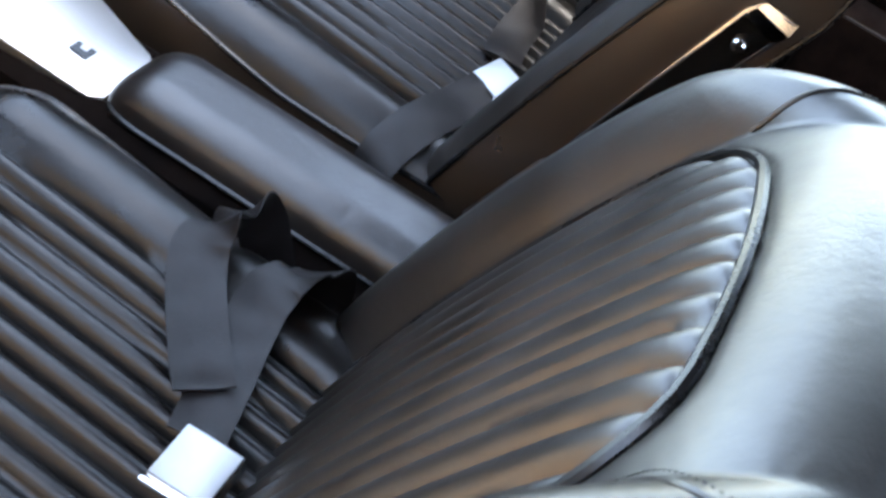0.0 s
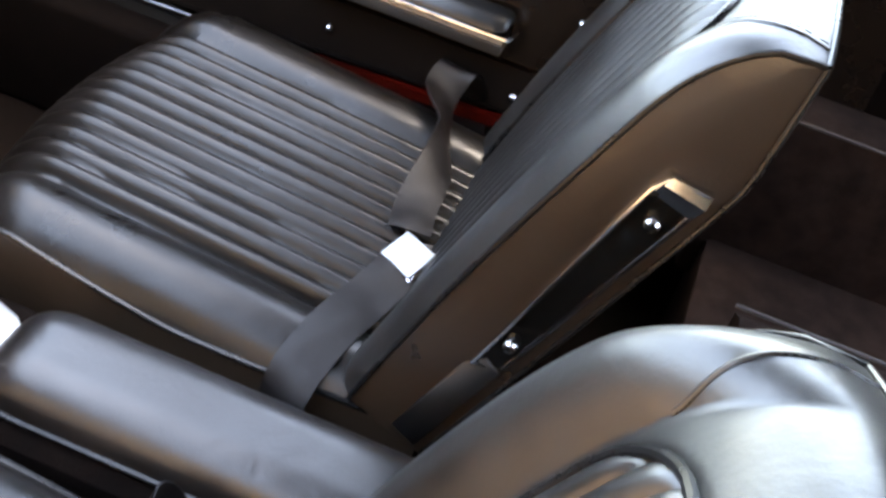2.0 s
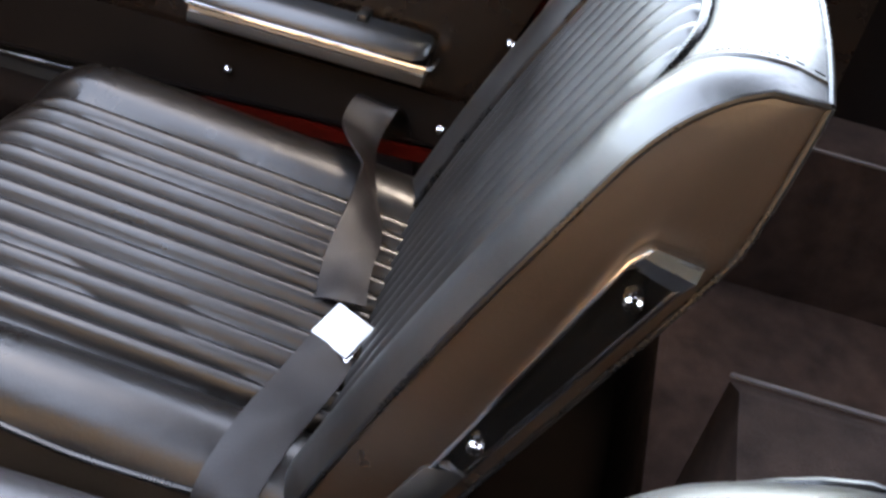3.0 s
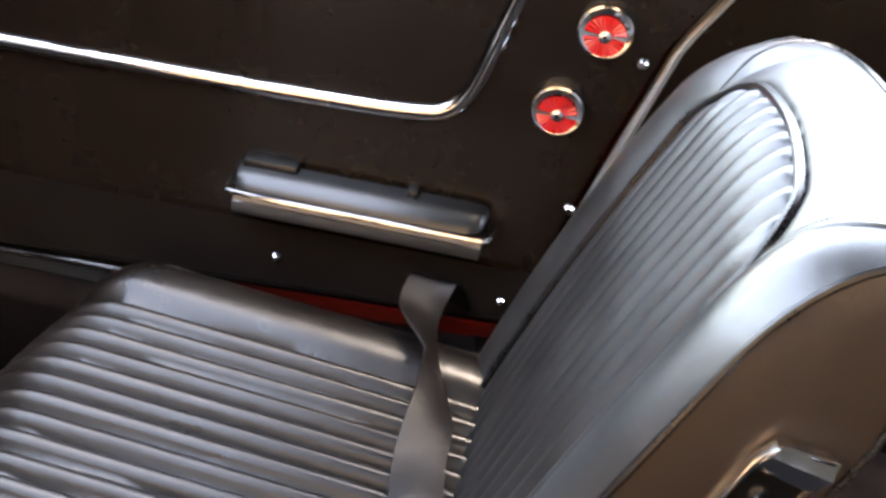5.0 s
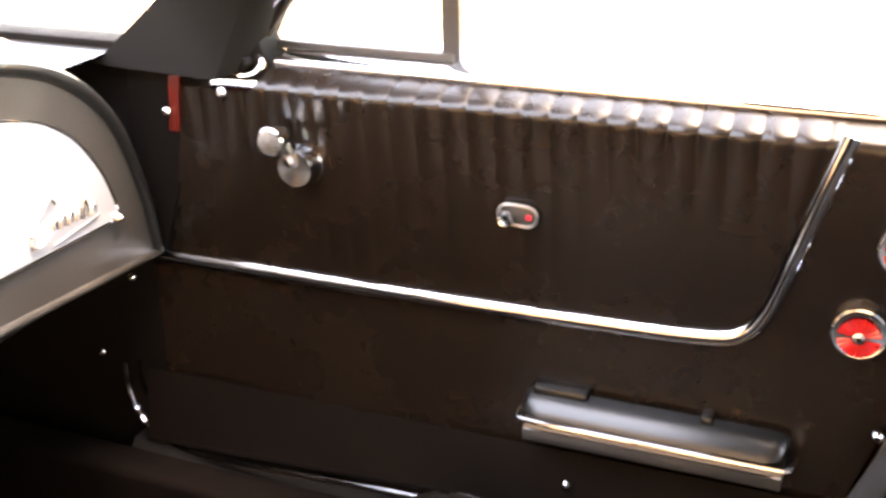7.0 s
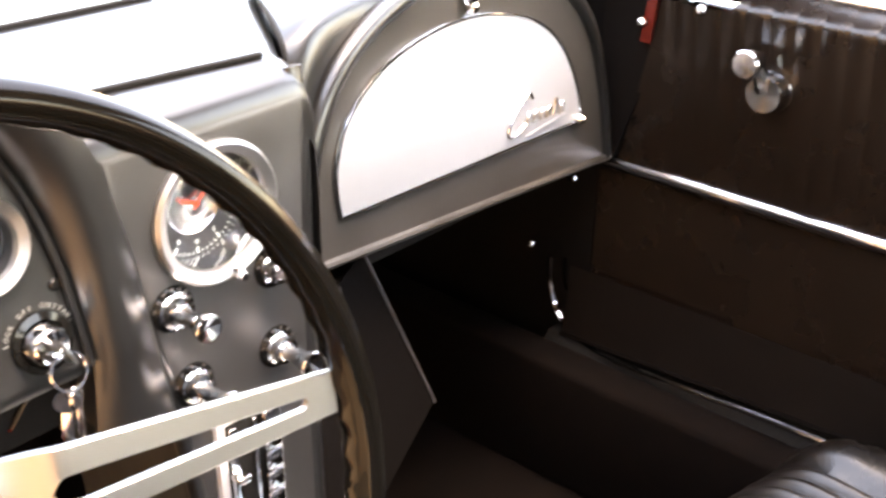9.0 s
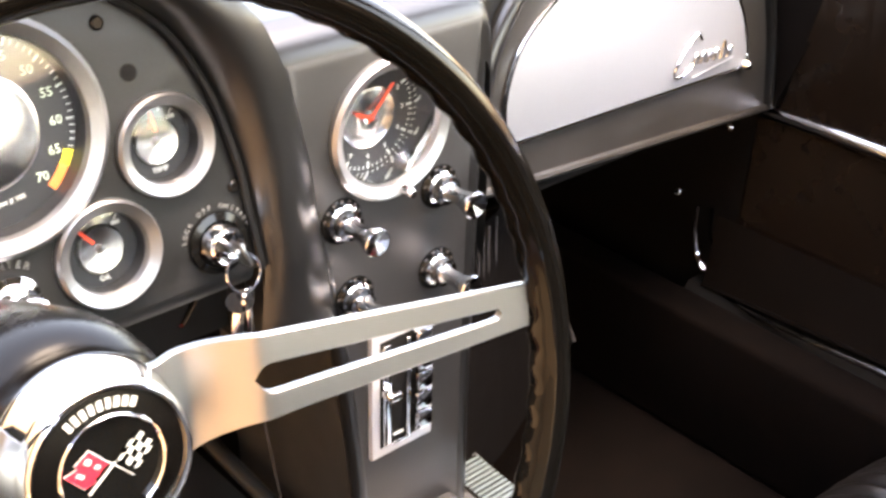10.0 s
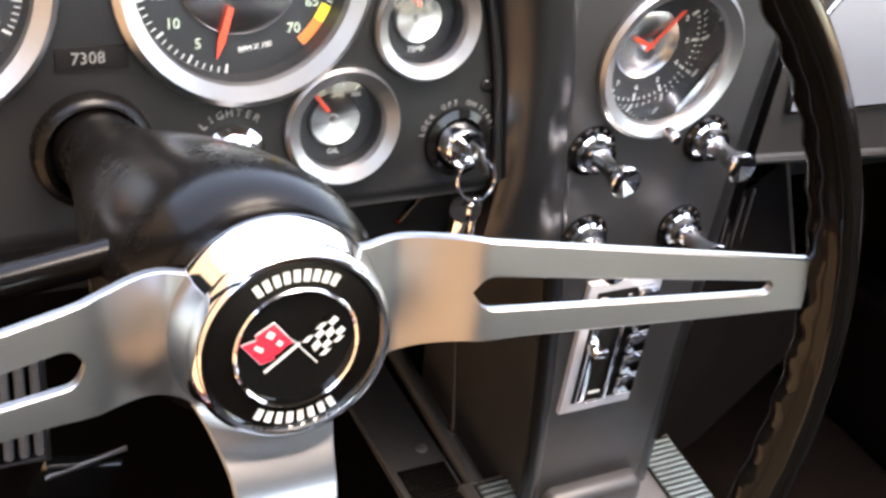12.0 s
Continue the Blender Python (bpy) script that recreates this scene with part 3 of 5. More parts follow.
belt_p = thing("seat_belt", (0.28, 0.26, 0.19), "grey webbing lap belt with a chrome buckle across the cushion", "seat belt", "lap belts")
part("strap", ribbon(spline([(0.078, 0.285, 0.10), (0.092, 0.287, 0.180), (0.150, 0.278, 0.204), (0.22, 0.264, 0.199), (0.27, 0.253, 0.201)], 8), 0.046, (0.35, 0.9, 0.15)), WEB, belt_p)
buckle(belt_p, frame_at((0.279, 0.2515, 0.2115), (-0.81, 0.426, -0.41), (-0.466, -0.885, 0.0), (-0.363, 0.191, 0.916)), 0.0185, 0.0215)
w = [(0.2, 0.98, 0.0), (0.1, 0.99, 0.1), (0.05, 0.75, 0.6), (0.1, 0.45, 0.85), (0.0, 0.85, 0.5), (0.0, 1, 0.0), (0, 1, 0), (0, 1, 0)]
pts = [(0.31, 0.262, 0.212), (0.36, 0.27, 0.212), (0.42, 0.272, 0.222), (0.48, 0.285, 0.215), (0.545, 0.312, 0.222), (0.583, 0.305, 0.235), (0.600, 0.290, 0.19), (0.588, 0.27, 0.09)]
sm = spline(pts, 8)
part("strap", ribbon(sm, 0.044, [Vector(w[min(i // 8, 7)]).lerp(Vector(w[min(i // 8 + 1, 7)]), (i % 8) / 8) for i in range(len(sm))]), WEB, belt_p)

belt_d = thing("seat_belt", (-0.22, 0.26, 0.19), "grey webbing lap belt folded in loops with a pale buckle", "seat belt", "lap belts")
buckle(belt_d, frame_at((-0.311, 0.212, 0.2215), (-0.974, 0.02, -0.227), (-0.06, -0.985, 0.16), (-0.22, 0.169, 0.96)), 0.0225, 0.0245)
w = [(0.27, -0.96, 0.0), (0.35, -0.9, 0.0), (0.6, -0.75, 0.05), (0.7, -0.68, 0.1), (0.75, -0.5, 0.3), (0.8, -0.4, 0.4), (0.8, -0.5, -0.2), (0.8, -0.5, 0.0), (0.7, -0.5, 0.2)]
pts = [(-0.257, 0.243, 0.2225), (-0.241, 0.2585, 0.2245), (-0.211, 0.284, 0.227), (-0.182, 0.306, 0.229), (-0.156, 0.3205, 0.235), (-0.128, 0.320, 0.241), (-0.098, 0.309, 0.234), (-0.085, 0.285, 0.17), (-0.08, 0.26, 0.10)]
sm = spline(pts, 8)
part("strap", ribbon(sm, 0.045, [Vector(w[min(i // 8, 8)]).lerp(Vector(w[min(i // 8 + 1, 8)]), (i % 8) / 8) for i in range(len(sm))]), WEB, belt_d)
w = [(0.0, -1.0, 0.1), (0.0, -1.0, 0.05), (0.1, -1.0, 0.05), (0.3, -0.93, 0.1), (0.45, -0.85, 0.15), (0.55, -0.8, 0.2), (0.55, -0.75, 0.1), (0.55, -0.7, 0.1), (0.55, -0.7, 0.1)]
pts = [(-0.288, 0.2262, 0.2150), (-0.2517, 0.2350, 0.2180), (-0.222, 0.2427, 0.2205), (-0.192, 0.2505, 0.2245), (-0.167, 0.255, 0.231), (-0.146, 0.254, 0.237), (-0.122, 0.2435, 0.235), (-0.098, 0.232, 0.215), (-0.08, 0.23, 0.12)]
sm = spline(pts, 8)
part("strap", ribbon(sm, 0.043, [Vector(w[min(i // 8, 8)]).lerp(Vector(w[min(i // 8 + 1, 8)]), (i % 8) / 8) for i in range(len(sm))]), WEB, belt_d)

# ---- tunnel between the seats ----
tunnel = thing("tunnel", (0.0, 0.4, 0.0), "black carpeted transmission tunnel between the seats", "tunnel", kind="structure")
part("tunnel_side", prism([(-0.10, -0.02), (-0.062, 0.165), (-0.05, 0.172), (0.062, 0.172), (0.072, 0.165), (0.11, -0.02)], 0.0, 0.98,
                          frame_at((0.006, -0.06, 0), (1, 0, 0), (0, 0, 1), (0, -1, 0)) @ pose(0, 0, -0.98), 0.008), CARPET_SHADED, tunnel)
rest = thing("tunnel_armrest", (0.006, 0.25, 0.17), "smooth black vinyl padded armrest on the tunnel between the seats", "armrest")


def pad_top(u, v):
    y = -0.04 + v * 0.545
    hwid = 0.056 * (1 - 0.35 * (1 - soft_edge(0.505 - y, 0.045)))
    return Vector((0.016 + u * hwid, y, 0.178 + 0.036 * soft_edge((1 - abs(u)) * 0.05, 0.035) * soft_edge(0.507 - y, 0.045)))


part("pad", join(grid(pad_top, lin(-1, 1, 33), lin(0, 0.8, 20) + [0.8 + 0.2 * math.sin(math.pi / 2 * i / 16) for i in range(1, 17)]),
                 rbox((-0.038, -0.04, 0.168), (0.070, 0.495, 0.180), 0.004)), PAD, rest, "", 70)
for s in (-1, 1):
    part("piping", tube([pad_top(s, v) for v in lin(0, 0.99, 40)], 0.0028, 6), PIPING, rest)

# ---- console plate with the gear lever, ahead of the armrest ----
console = thing("gear_console", (0.02, 0.7, 0.17), "bright metal gear lever console with ribbed inserts", "console")

CP = frame_at((0.012, 0.52, 0.172), (1, 0, 0), (0, 0.9963, 0.0857), (0, -0.0857, 0.9963))
part("plate", prism([(-0.046, 0.0), (-0.036, -0.012), (0.036, -0.012), (0.046, 0.0), (0.105, 0.20), (0.118, 0.36), (-0.075, 0.36), (-0.06, 0.20)], -0.012, 0.004, CP, 0.003), SATIN, console, "bright satin metal top plate")
part("slot", prism([(-0.012, 0.03), (0.004, 0.03), (0.004, 0.036), (-0.004, 0.036), (-0.004, 0.044), (0.002, 0.044), (0.002, 0.049), (-0.012, 0.049)], 0.0042, 0.0055, CP), BLACK, console)
for s, x0 in ((-1, -0.066), (1, 0.078)):
    rib = part("ribbed_insert", moved(rbox((x0, 0.15, 0.004), (x0 + 0.035, 0.355, 0.006), 0.001), CP), DARK, console)
    for i in range(40):
        y = 0.153 + i * 0.005
        part("rib", moved(rbox((x0 + 0.001, y, 0.006), (x0 + 0.034, y + 0.0026, 0.0082), 0), CP), TEAL, rib, smooth=0)
part("boot", lathe([(0.034, 0.0), (0.034, 0.006), (0.026, 0.012), (0.018, 0.03), (0.008, 0.05)], CP @ pose(0.030, 0.235, 0.004)), BLACK, console)
part("lever", tube([CP @ Vector((0.030, 0.235, 0.01)), CP @ Vector((0.034, 0.222, 0.06))], 0.005, 10), CHROME, console, "chrome lever")
part("knob", lathe([(0.0, -0.02), (0.012, -0.019), (0.0195, -0.008), (0.021, 0.002), (0.018, 0.012), (0.010, 0.018), (0, 0.0195)], CP @ pose(0.034, 0.221, 0.07)), BLACK, console, "glossy black ball knob")
part("edge_trim", tube([(-0.049, 0.80, 0.197), (-0.047, 0.92, 0.201), (-0.044, 1.06, 0.205)], 0.0075, 10), POST, console, "dark rounded side moulding")
plate_l = part("side_plate", rbox((-0.105, 0.80, 0.190), (-0.056, 1.08, 0.198), 0.002), POST, console, "dark ribbed side plate")
for i in range(26):
    part("rib", rbox((-0.100, 0.803 + i * 0.0042, 0.198), (-0.060, 0.8054 + i * 0.0042, 0.2000), 0), SHROUD, plate_l, smooth=0)
part("screw", lathe([(0, 0.0030), (0.002, 0.0030), (0.0046, 0.0016), (0.005, 0), (0, 0)], pose(-0.070, 0.930, 0.198), 12), STEEL, plate_l)
part("clip", rbox((-0.047, 0.926, 0.205), (-0.038, 0.937, 0.2105), 0.0015), CHROME, console, "small bright clip")
part("wire", tube(spline([(-0.036, 0.962, 0.280), (-0.040, 0.954, 0.272), (-0.040, 0.945, 0.240), (-0.040, 0.937, 0.208)], 6), 0.0011, 6), BINDING, console, "thin loose wire")

# ---- passenger door ----
door = thing("door_1", (0.64, 0.55, 0.16), "closed car door with a black vinyl card and bright trim", "door", kind="structure")


def rear_edge(z):
    return 0.195 - 0.062 * (z - 0.31) / 0.2 - 0.03 * max(z - 0.5, 0) / 0.1


def door_x(y, z):
    return 0.622 - 0.10 * max(z - 0.40, 0) - 0.03 * max(0.35 - z, 0)


TRIM = [(0.958, 0.384), (0.80, 0.384), (0.60, 0.385), (0.42, 0.388), (0.345, 0.392), (0.318, 0.400), (0.302, 0.420), (0.290, 0.452), (0.268, 0.525), (0.244, 0.602)]


def pleated(y, z):
    """How far inside the trimmed upper field."""
    line = 0.295 - (z - 0.40) * 0.27
    return min(max(min((z - 0.398) / 0.02, (y - line - 0.012) / 0.01), 0), 1)


def front_edge(z):
    return 0.955 if z < 0.388 else 0.932 - (z - 0.388) * 0.265


def card(yc0, z):
    y = min(max(yc0, rear_edge(z)), front_edge(z))
    z = min(z, 0.608 - 0.022 * min(max((y - 0.790) / 0.012, 0), 1))
    x = door_x(y, z)
    roll = max(z - 0.590, 0)
    x += 14.0 * roll ** 1.5
    k = pleated(y, z) * (0.12 + 0.88 * min(max((z - 0.50) / 0.09, 0), 1) ** 1.3)
    x -= k * 0.0034 * abs(math.sin(math.pi * y / 0.0262)) ** 0.7
    return Vector((x, y, z))


part("door_card", grid(card, lin(0.085, 0.955, 470), lin(0.232, 0.386, 10) + lin(0.389, 0.56, 14) + lin(0.565, 0.608, 14)), DOOR_VINYL_WARMED, door, "black vinyl card pleated along its upper field", 70)
part("door_shell", rbox((0.650, 0.09, 0.15), (0.70, 0.97, 0.575), 0.006), RED_PAINT, door)
part("ledge_bead", tube([(0.6315 + 0.004 * abs(2 * u - 1) ** 8, 0.165 + 0.625 * u, 0.6095) for u in lin(0, 1, 30)], 0.0046, 10), CHROME, door, "bright bead along the window ledge")
part("window_ledge", prism([(0.637, 0.600), (0.637, 0.607), (0.642, 0.611), (0.668, 0.6225), (0.71, 0.624), (0.71, 0.59)], 0.16, 0.86, frame_at((0, 0, 0), (1, 0, 0), (0, 0, 1), (0, -1, 0)) @ pose(0, 0, -0.95), 0.0), CHROME, door, "bright window ledge moulding")
trim = [Vector((door_x(y, z) - 0.003, y, z)) for y, z in [(p.x, p.y) for p in spline([(y, z, 0) for y, z in TRIM], 6)]]
part("trim_strip", tube(trim, 0.0075, 10, flat=0.55, side=(0, 0.3, 1)), CHROME, door, "double chrome bead trim strip")
part("trim_groove", tube([p + Vector((-0.0045, 0, 0)) for p in trim], 0.0014, 6), DARK, door)
# window crank
yc, zc2 = 0.753, 0.516
XM = frame_at((0, 0, 0), (0, 1, 0), (0, 0, 1), (1, 0, 0)) @ Matrix.Diagonal((1, 1, -1, 1))
crank = part("window_crank", lathe([(0.0180, 0.0195), (0.0195, 0.014), (0.0195, 0.004), (0.022, 0.0), (0, 0.0)], XM @ pose(yc, zc2, -door_x(yc, zc2)), 28), CHROME, door, "chrome window winder with a turned boss")
part("arm", tube([(0.596, yc + 0.002, zc2 + 0.004), (0.590, yc + 0.006, zc2 + 0.020), (0.588, yc + 0.010, zc2 + 0.032)], [0.008, 0.0065, 0.006], 8), CHROME, crank)
KNOB = XM @ pose(yc + 0.010, zc2 + 0.034, -0.594)
part("knob", lathe([(0.0125, 0.0285), (0.0142, 0.0265), (0.0142, 0.022), (0.0118, 0.012), (0.008, 0.0), (0, 0.0)], KNOB, 24), CHROME, crank)
spun(part("knob_face", lathe([(0, 0.0290), (0.003, 0.0290), (0.0126, 0.0284)], KNOB, 24), SPUN, crank, "turned metal knob face"), KNOB)
spun(part("boss_face", lathe([(0, 0.0185), (0.004, 0.0185), (0.0180, 0.0195)], XM @ pose(yc, zc2, -door_x(yc, zc2)), 28), SPUN, crank, "turned metal face"), XM @ pose(yc, zc2, -door_x(yc, zc2)))
# inner lock slide
lk = arc(0.519, 0.492, 0.0100, 90, 270, 9) + arc(0.537, 0.493, 0.0100, -90, 90, 9)
lock = part("door_lock", prism(lk, 0, 0.0062, XM @ pose(0, 0, -door_x(0.53, 0.49)), 0.0005), POST, door, "chrome lock slide plate")
part("rim", tube([XM @ pose(0, 0, -door_x(0.53, 0.49)) @ Vector((y, z, 0.0068)) for y, z in lk], 0.0017, 8, loop=True), SATIN, lock, "pale raised rim")
part("slide", moved(rbox((0.514, 0.489, 0.0064), (0.520, 0.494, 0.0070), 0.0003), XM @ pose(0, 0, -door_x(0.53, 0.49))), FLAG_RED, lock)
part("knob", lathe([(0.0028, 0.0125), (0.0035, 0.0135), (0.006, 0.014), (0.0075, 0.011), (0.0076, 0.004), (0, 0.0)], XM @ pose(0.538, 0.490, 0.003 - door_x(0.54, 0.49)), 20), CHROME, lock)
part("knob_face", lathe([(0.0, 0.0128), (0.003, 0.0128), (0.003, 0.012), (0, 0.012)], XM @ pose(0.538, 0.490, 0.003 - door_x(0.54, 0.49)), 12), BLACK, lock)
# red reflectors
for yr, zr in ((0.190, 0.508), (0.219, 0.424)):
    m = XM @ pose(yr, zr, -door_x(yr, zr))
    ref = part("reflector", lathe([(0.0, 0.0), (0.0240, 0.0), (0.0245, 0.006), (0.0238, 0.0115), (0.0222, 0.0122), (0.0214, 0.0118), (0, 0.0118)], m, 32), CHROME, door, "round red reflector in a chrome bezel")
    for a0, a1 in ((8, 172), (188, 352)):
        seg = []
        ring = [(0.0182 * math.cos(radians(a)), 0.0182 * math.sin(radians(a)) - 0.0030, 0.0125 + 0.0014 * (i % 2)) for i, a in enumerate(lin(a0, a1, 23))]
        inn = [(0.0058 * math.cos(radians(a)), 0.0058 * math.sin(radians(a)) - 0.0030, 0.0130) for a in lin(a0, a1, 23)]
        seg = ([Vector(p) for p in ring + inn], [(i, i + 1, 23 + i + 1, 23 + i) for i in range(22)])
        part("lens", moved(seg, m), RED_LENS, ref, "fluted red lens half", smooth=0)
    part("hub", lathe([(0, 0.0155), (0.003, 0.0155), (0.0055, 0.0145), (0.006, 0.008), (0, 0.008)], m @ pose(0, -0.0030, 0), 14), CHROME, ref)
    part("screw_hole", lathe([(0, 0.016), (0.002, 0.016), (0.002, 0.015), (0, 0.015)], m @ pose(0, -0.0030, 0), 8), DARK, ref)
# door pull: padded grip over a chrome bead and a sloping chrome band
DP = frame_at((0.614, 0.262, 0.0), (-1, 0, 0), (0, 0, 1), (0, 1, 0))


def pull_bar(outline, y0, y1, ends):
    """Section (out from the door, height) run along the door, drawn in at both ends."""
    cz = sum(p[1] for p in outline) / len(outline)
    rings = []
    for y in [y0 + ends * k for k in (0.0, 0.15, 0.4, 1.0)] + [y1 - ends * k for k in (1.0, 0.4, 0.15, 0.0)]:
        k = soft_edge(min(y - y0, y1 - y), ends) * 0.6 + 0.4 if ends > 0.001 else 1.0
        rings.append([DP @ Vector((u * k, cz + (z - cz) * k, y)) for u, z in outline])
    return loft(rings)


pull = part("door_pull", pull_bar([(0.0, 0.312), (0.010, 0.311), (0.020, 0.307), (0.028, 0.300), (0.031, 0.294), (0.0, 0.292)], 0.004, 0.256, 0.018), DASH, door, "black padded door pull with chrome bands", 50)
part("bead", tube(spline([(0.606, 0.258, 0.2905), (0.588, 0.262, 0.2905), (0.582, 0.275, 0.2905), (0.581, 0.39, 0.2905), (0.582, 0.505, 0.2905), (0.588, 0.519, 0.2905), (0.606, 0.523, 0.2905)], 6), 0.0027, 8), CHROME, pull, "rounded chrome bead")
part("band", pull_bar([(0.0, 0.288), (0.026, 0.288), (0.0275, 0.280), (0.0300, 0.279), (0.0304, 0.2685), (0.0295, 0.267), (0.0, 0.267)], 0.006, 0.252, 0.0005), STEEL, pull, "sloping chrome band")
for y in (0.455, 0.335):
    part("bracket", rbox((0.602, y, 0.307), (0.622, y + 0.055 if y > 0.4 else y + 0.012, 0.318), 0.003), DASH, pull)
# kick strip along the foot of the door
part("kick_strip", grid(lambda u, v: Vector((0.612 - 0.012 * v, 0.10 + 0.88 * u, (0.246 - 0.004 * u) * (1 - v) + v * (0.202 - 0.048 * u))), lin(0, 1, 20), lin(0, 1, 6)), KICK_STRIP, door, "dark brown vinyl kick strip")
part("edge", tube([(0.598, 0.10 + 0.88 * u, 0.202 - 0.048 * u) for u in lin(0, 1, 10)], 0.0022, 6), KICK_SHADED, door)


def screw(x, y, z, parent, nx=-1):
    m = frame_at((x, y, z), (0, 1, 0), (0, 0, 1), (nx, 0, 0))
    return part("screw", lathe([(0, 0.0045), (0.003, 0.0042), (0.0052, 0.002), (0.0058, 0.0), (0, 0.0)], m, 12), CHROME, parent)


for y, z in ((0.473, 0.212), (0.242, 0.213)):
    screw(0.602, y, z, door)
for y, z in ((0.150, 0.482), (0.189, 0.322), (0.122, 0.575), (0.830, 0.584)):
    screw(door_x(y, z) - 0.004, y + 0.004, z, door)
# window frame
part("vent_post", prism([(-0.009, 0), (0.009, 0), (0.007, 0.02), (-0.007, 0.02)], 0.0, 0.42, frame_at((0.66, 0.614, 0.615), (0, 1, 0), (1, 0, 0), (0, 0, 1)), 0.002), POST, door, "satin metal vent window post")
part("vent_sill", rbox((0.655, 0.61, 0.617), (0.672, 0.80, 0.626), 0.003), POST, door)
part("vent_frame", tube([(0.656, 0.812, 0.630), (0.650, 0.776, 0.672), (0.632, 0.470, 0.922)], 0.005, 8), POST, door)
part("vent_corner", prism([(0.792, 0.588), (0.884, 0.584), (0.868, 0.640), (0.812, 0.640), (0.800, 0.612)], 0.0, 0.040, XM @ pose(0, 0, -0.672), 0.004), DARK, door)
part("frame_edge", tube([(0.640, 0.822, 0.632), (0.634, 0.784, 0.672), (0.612, 0.475, 0.925)], 0.0035, 8), RED_PAINT, door, "thin red painted frame edge")
latch = part("vent_latch", lathe([(0, 0), (0.013, 0), (0.0125, 0.006), (0.009, 0.010), (0, 0.011)], frame_at((0.633, 0.826, 0.606), (0, 1, 0), (0, 0, 1), (-1, 0, 0)), 16), SHROUD, door, "dark vent window catch")
part("handle", tube(spline([(0.628, 0.842, 0.612), (0.620, 0.838, 0.602), (0.617, 0.822, 0.597), (0.618, 0.806, 0.600), (0.624, 0.800, 0.609), (0.628, 0.806, 0.615)], 6), 0.0032, 8), CHROME, latch, "bright loop handle")
pane = part("window_pane", rbox((0.667, 0.10, 0.61), (0.669, 0.80, 0.95), 0), GLASS, door, smooth=0)
pane.visible_shadow = False

# ---- door opening: jamb, sill, kick panel ----
jamb = thing("door_jamb", (0.64, 0.05, 0.2), "dark door jamb behind the seat with a pale edge moulding", "door jamb", kind="structure")
part("jamb_wall", grid(lambda u, v: Vector((0.632 + 0.0 * u, -0.12 + (rear_edge(v) - 0.006 + 0.12) * u, v)), lin(0, 1, 6), lin(0.15, 0.62, 12)), DOOR_VINYL_WARMED, jamb)
part("moulding", tube([(0.624, rear_edge(z) - 0.012 - 0.03 * max(z - 0.57, 0) / 0.04, z) for z in lin(0.20, 0.62, 24)], 0.0085, 8, flat=0.6), GREY, jamb, "pale worn edge moulding")
part("clip", tube([(0.618, 0.080, 0.603), (0.618, 0.055, 0.632)], 0.011, 8, flat=0.5), CHROME, jamb, "chrome end clip")
sill = thing("sill_2", (0.6, 0.5, 0.12), "dark red painted door sill with a bright edge strip", "sill", kind="structure")
# red sill's body drawn near-black, shade as colour; red kept on a strip
part("sill_body", prism([(0.565, 0.0), (0.585, 0.135), (0.60, 0.150), (0.66, 0.150), (0.66, 0.0)], 0.05, 1.0, frame_at((0, 0, 0), (1, 0, 0), (0, 0, 1), (0, -1, 0)) @ pose(0, 0, -1.05), 0.0), DARK, sill)
part("sill_red_face", grid(lambda u, v: Vector((0.592 + 0.004 * v, 0.12 + 0.50 * u, (0.200 - 0.029 * u) - 0.022 * v)), lin(0, 1, 10), lin(0, 1, 3)), RED_PAINT, sill)
part("sill_strip", tube(spline([(0.583, 0.58, 0.171), (0.584, 0.64, 0.169), (0.585, 0.70, 0.166), (0.592, 0.88, 0.152), (0.602, 0.95, 0.152), (0.612, 0.995, 0.170), (0.616, 1.012, 0.205), (0.617, 1.014, 0.24)], 8), 0.0032, 8), CHROME, sill, "thin bright sill edge strip")
part("corner_trim", tube(spline([(0.612, 0.93, 0.168), (0.617, 0.972, 0.182), (0.619, 0.992, 0.21), (0.619, 0.994, 0.245)], 6), 0.0025, 6), CHROME, sill)
part("carpet_face", rbox((0.540, 0.10, -0.02), (0.592, 1.41, 0.146), 0.010, 3), CARPET_SHADED, sill)
kick = thing("kick_panel", (0.63, 1.15, 0.2), "black kick panel ahead of the door", "kick panel", kind="structure")
# near-black panel and trim: shade ahead of the door is coloured in
part("panel", rbox((0.621, 0.957, -0.02), (0.66, 1.42, 0.62), 0.004), KICK_VINYL_SHADED, kick)
part("pillar_trim", prism([(0.935, 0.392), (0.957, 0.392), (0.957, 0.615), (0.862, 0.615), (0.872, 0.56), (0.889, 0.517)], 0.0, 0.020, XM @ pose(0, 0, -0.634)), KICK_VINYL_SHADED, kick)
part("jamb_edge", prism([(0.880, 0.622), (0.888, 0.622), (0.900, 0.590), (0.906, 0.535), (0.894, 0.535), (0.888, 0.590)], 0.0, 0.027, XM @ pose(0, 0, -0.634)), RED_PAINT, kick, "dark red painted jamb edge")
for x, y, z in ((0.618, 1.046, 0.246), (0.618, 0.988, 0.351), (0.604, 0.905, 0.556)):
    screw(x, y, z, kick)


# ---- dashboard ----
dash = thing("dashboard", (0.0, 0.95, 0.5), "black twin-cowl dashboard with a padded top", "dashboard")
UPZ = frame_at((0, 0, 0), (1, 0, 0), (0, 0, 1), (0, -1, 0))     # outline in x and z, depth towards the driver


def smooth_out(pts, k=8):
    return [(p.x, p.y) for p in spline([(a, b, 0) for a, b in pts], k)]


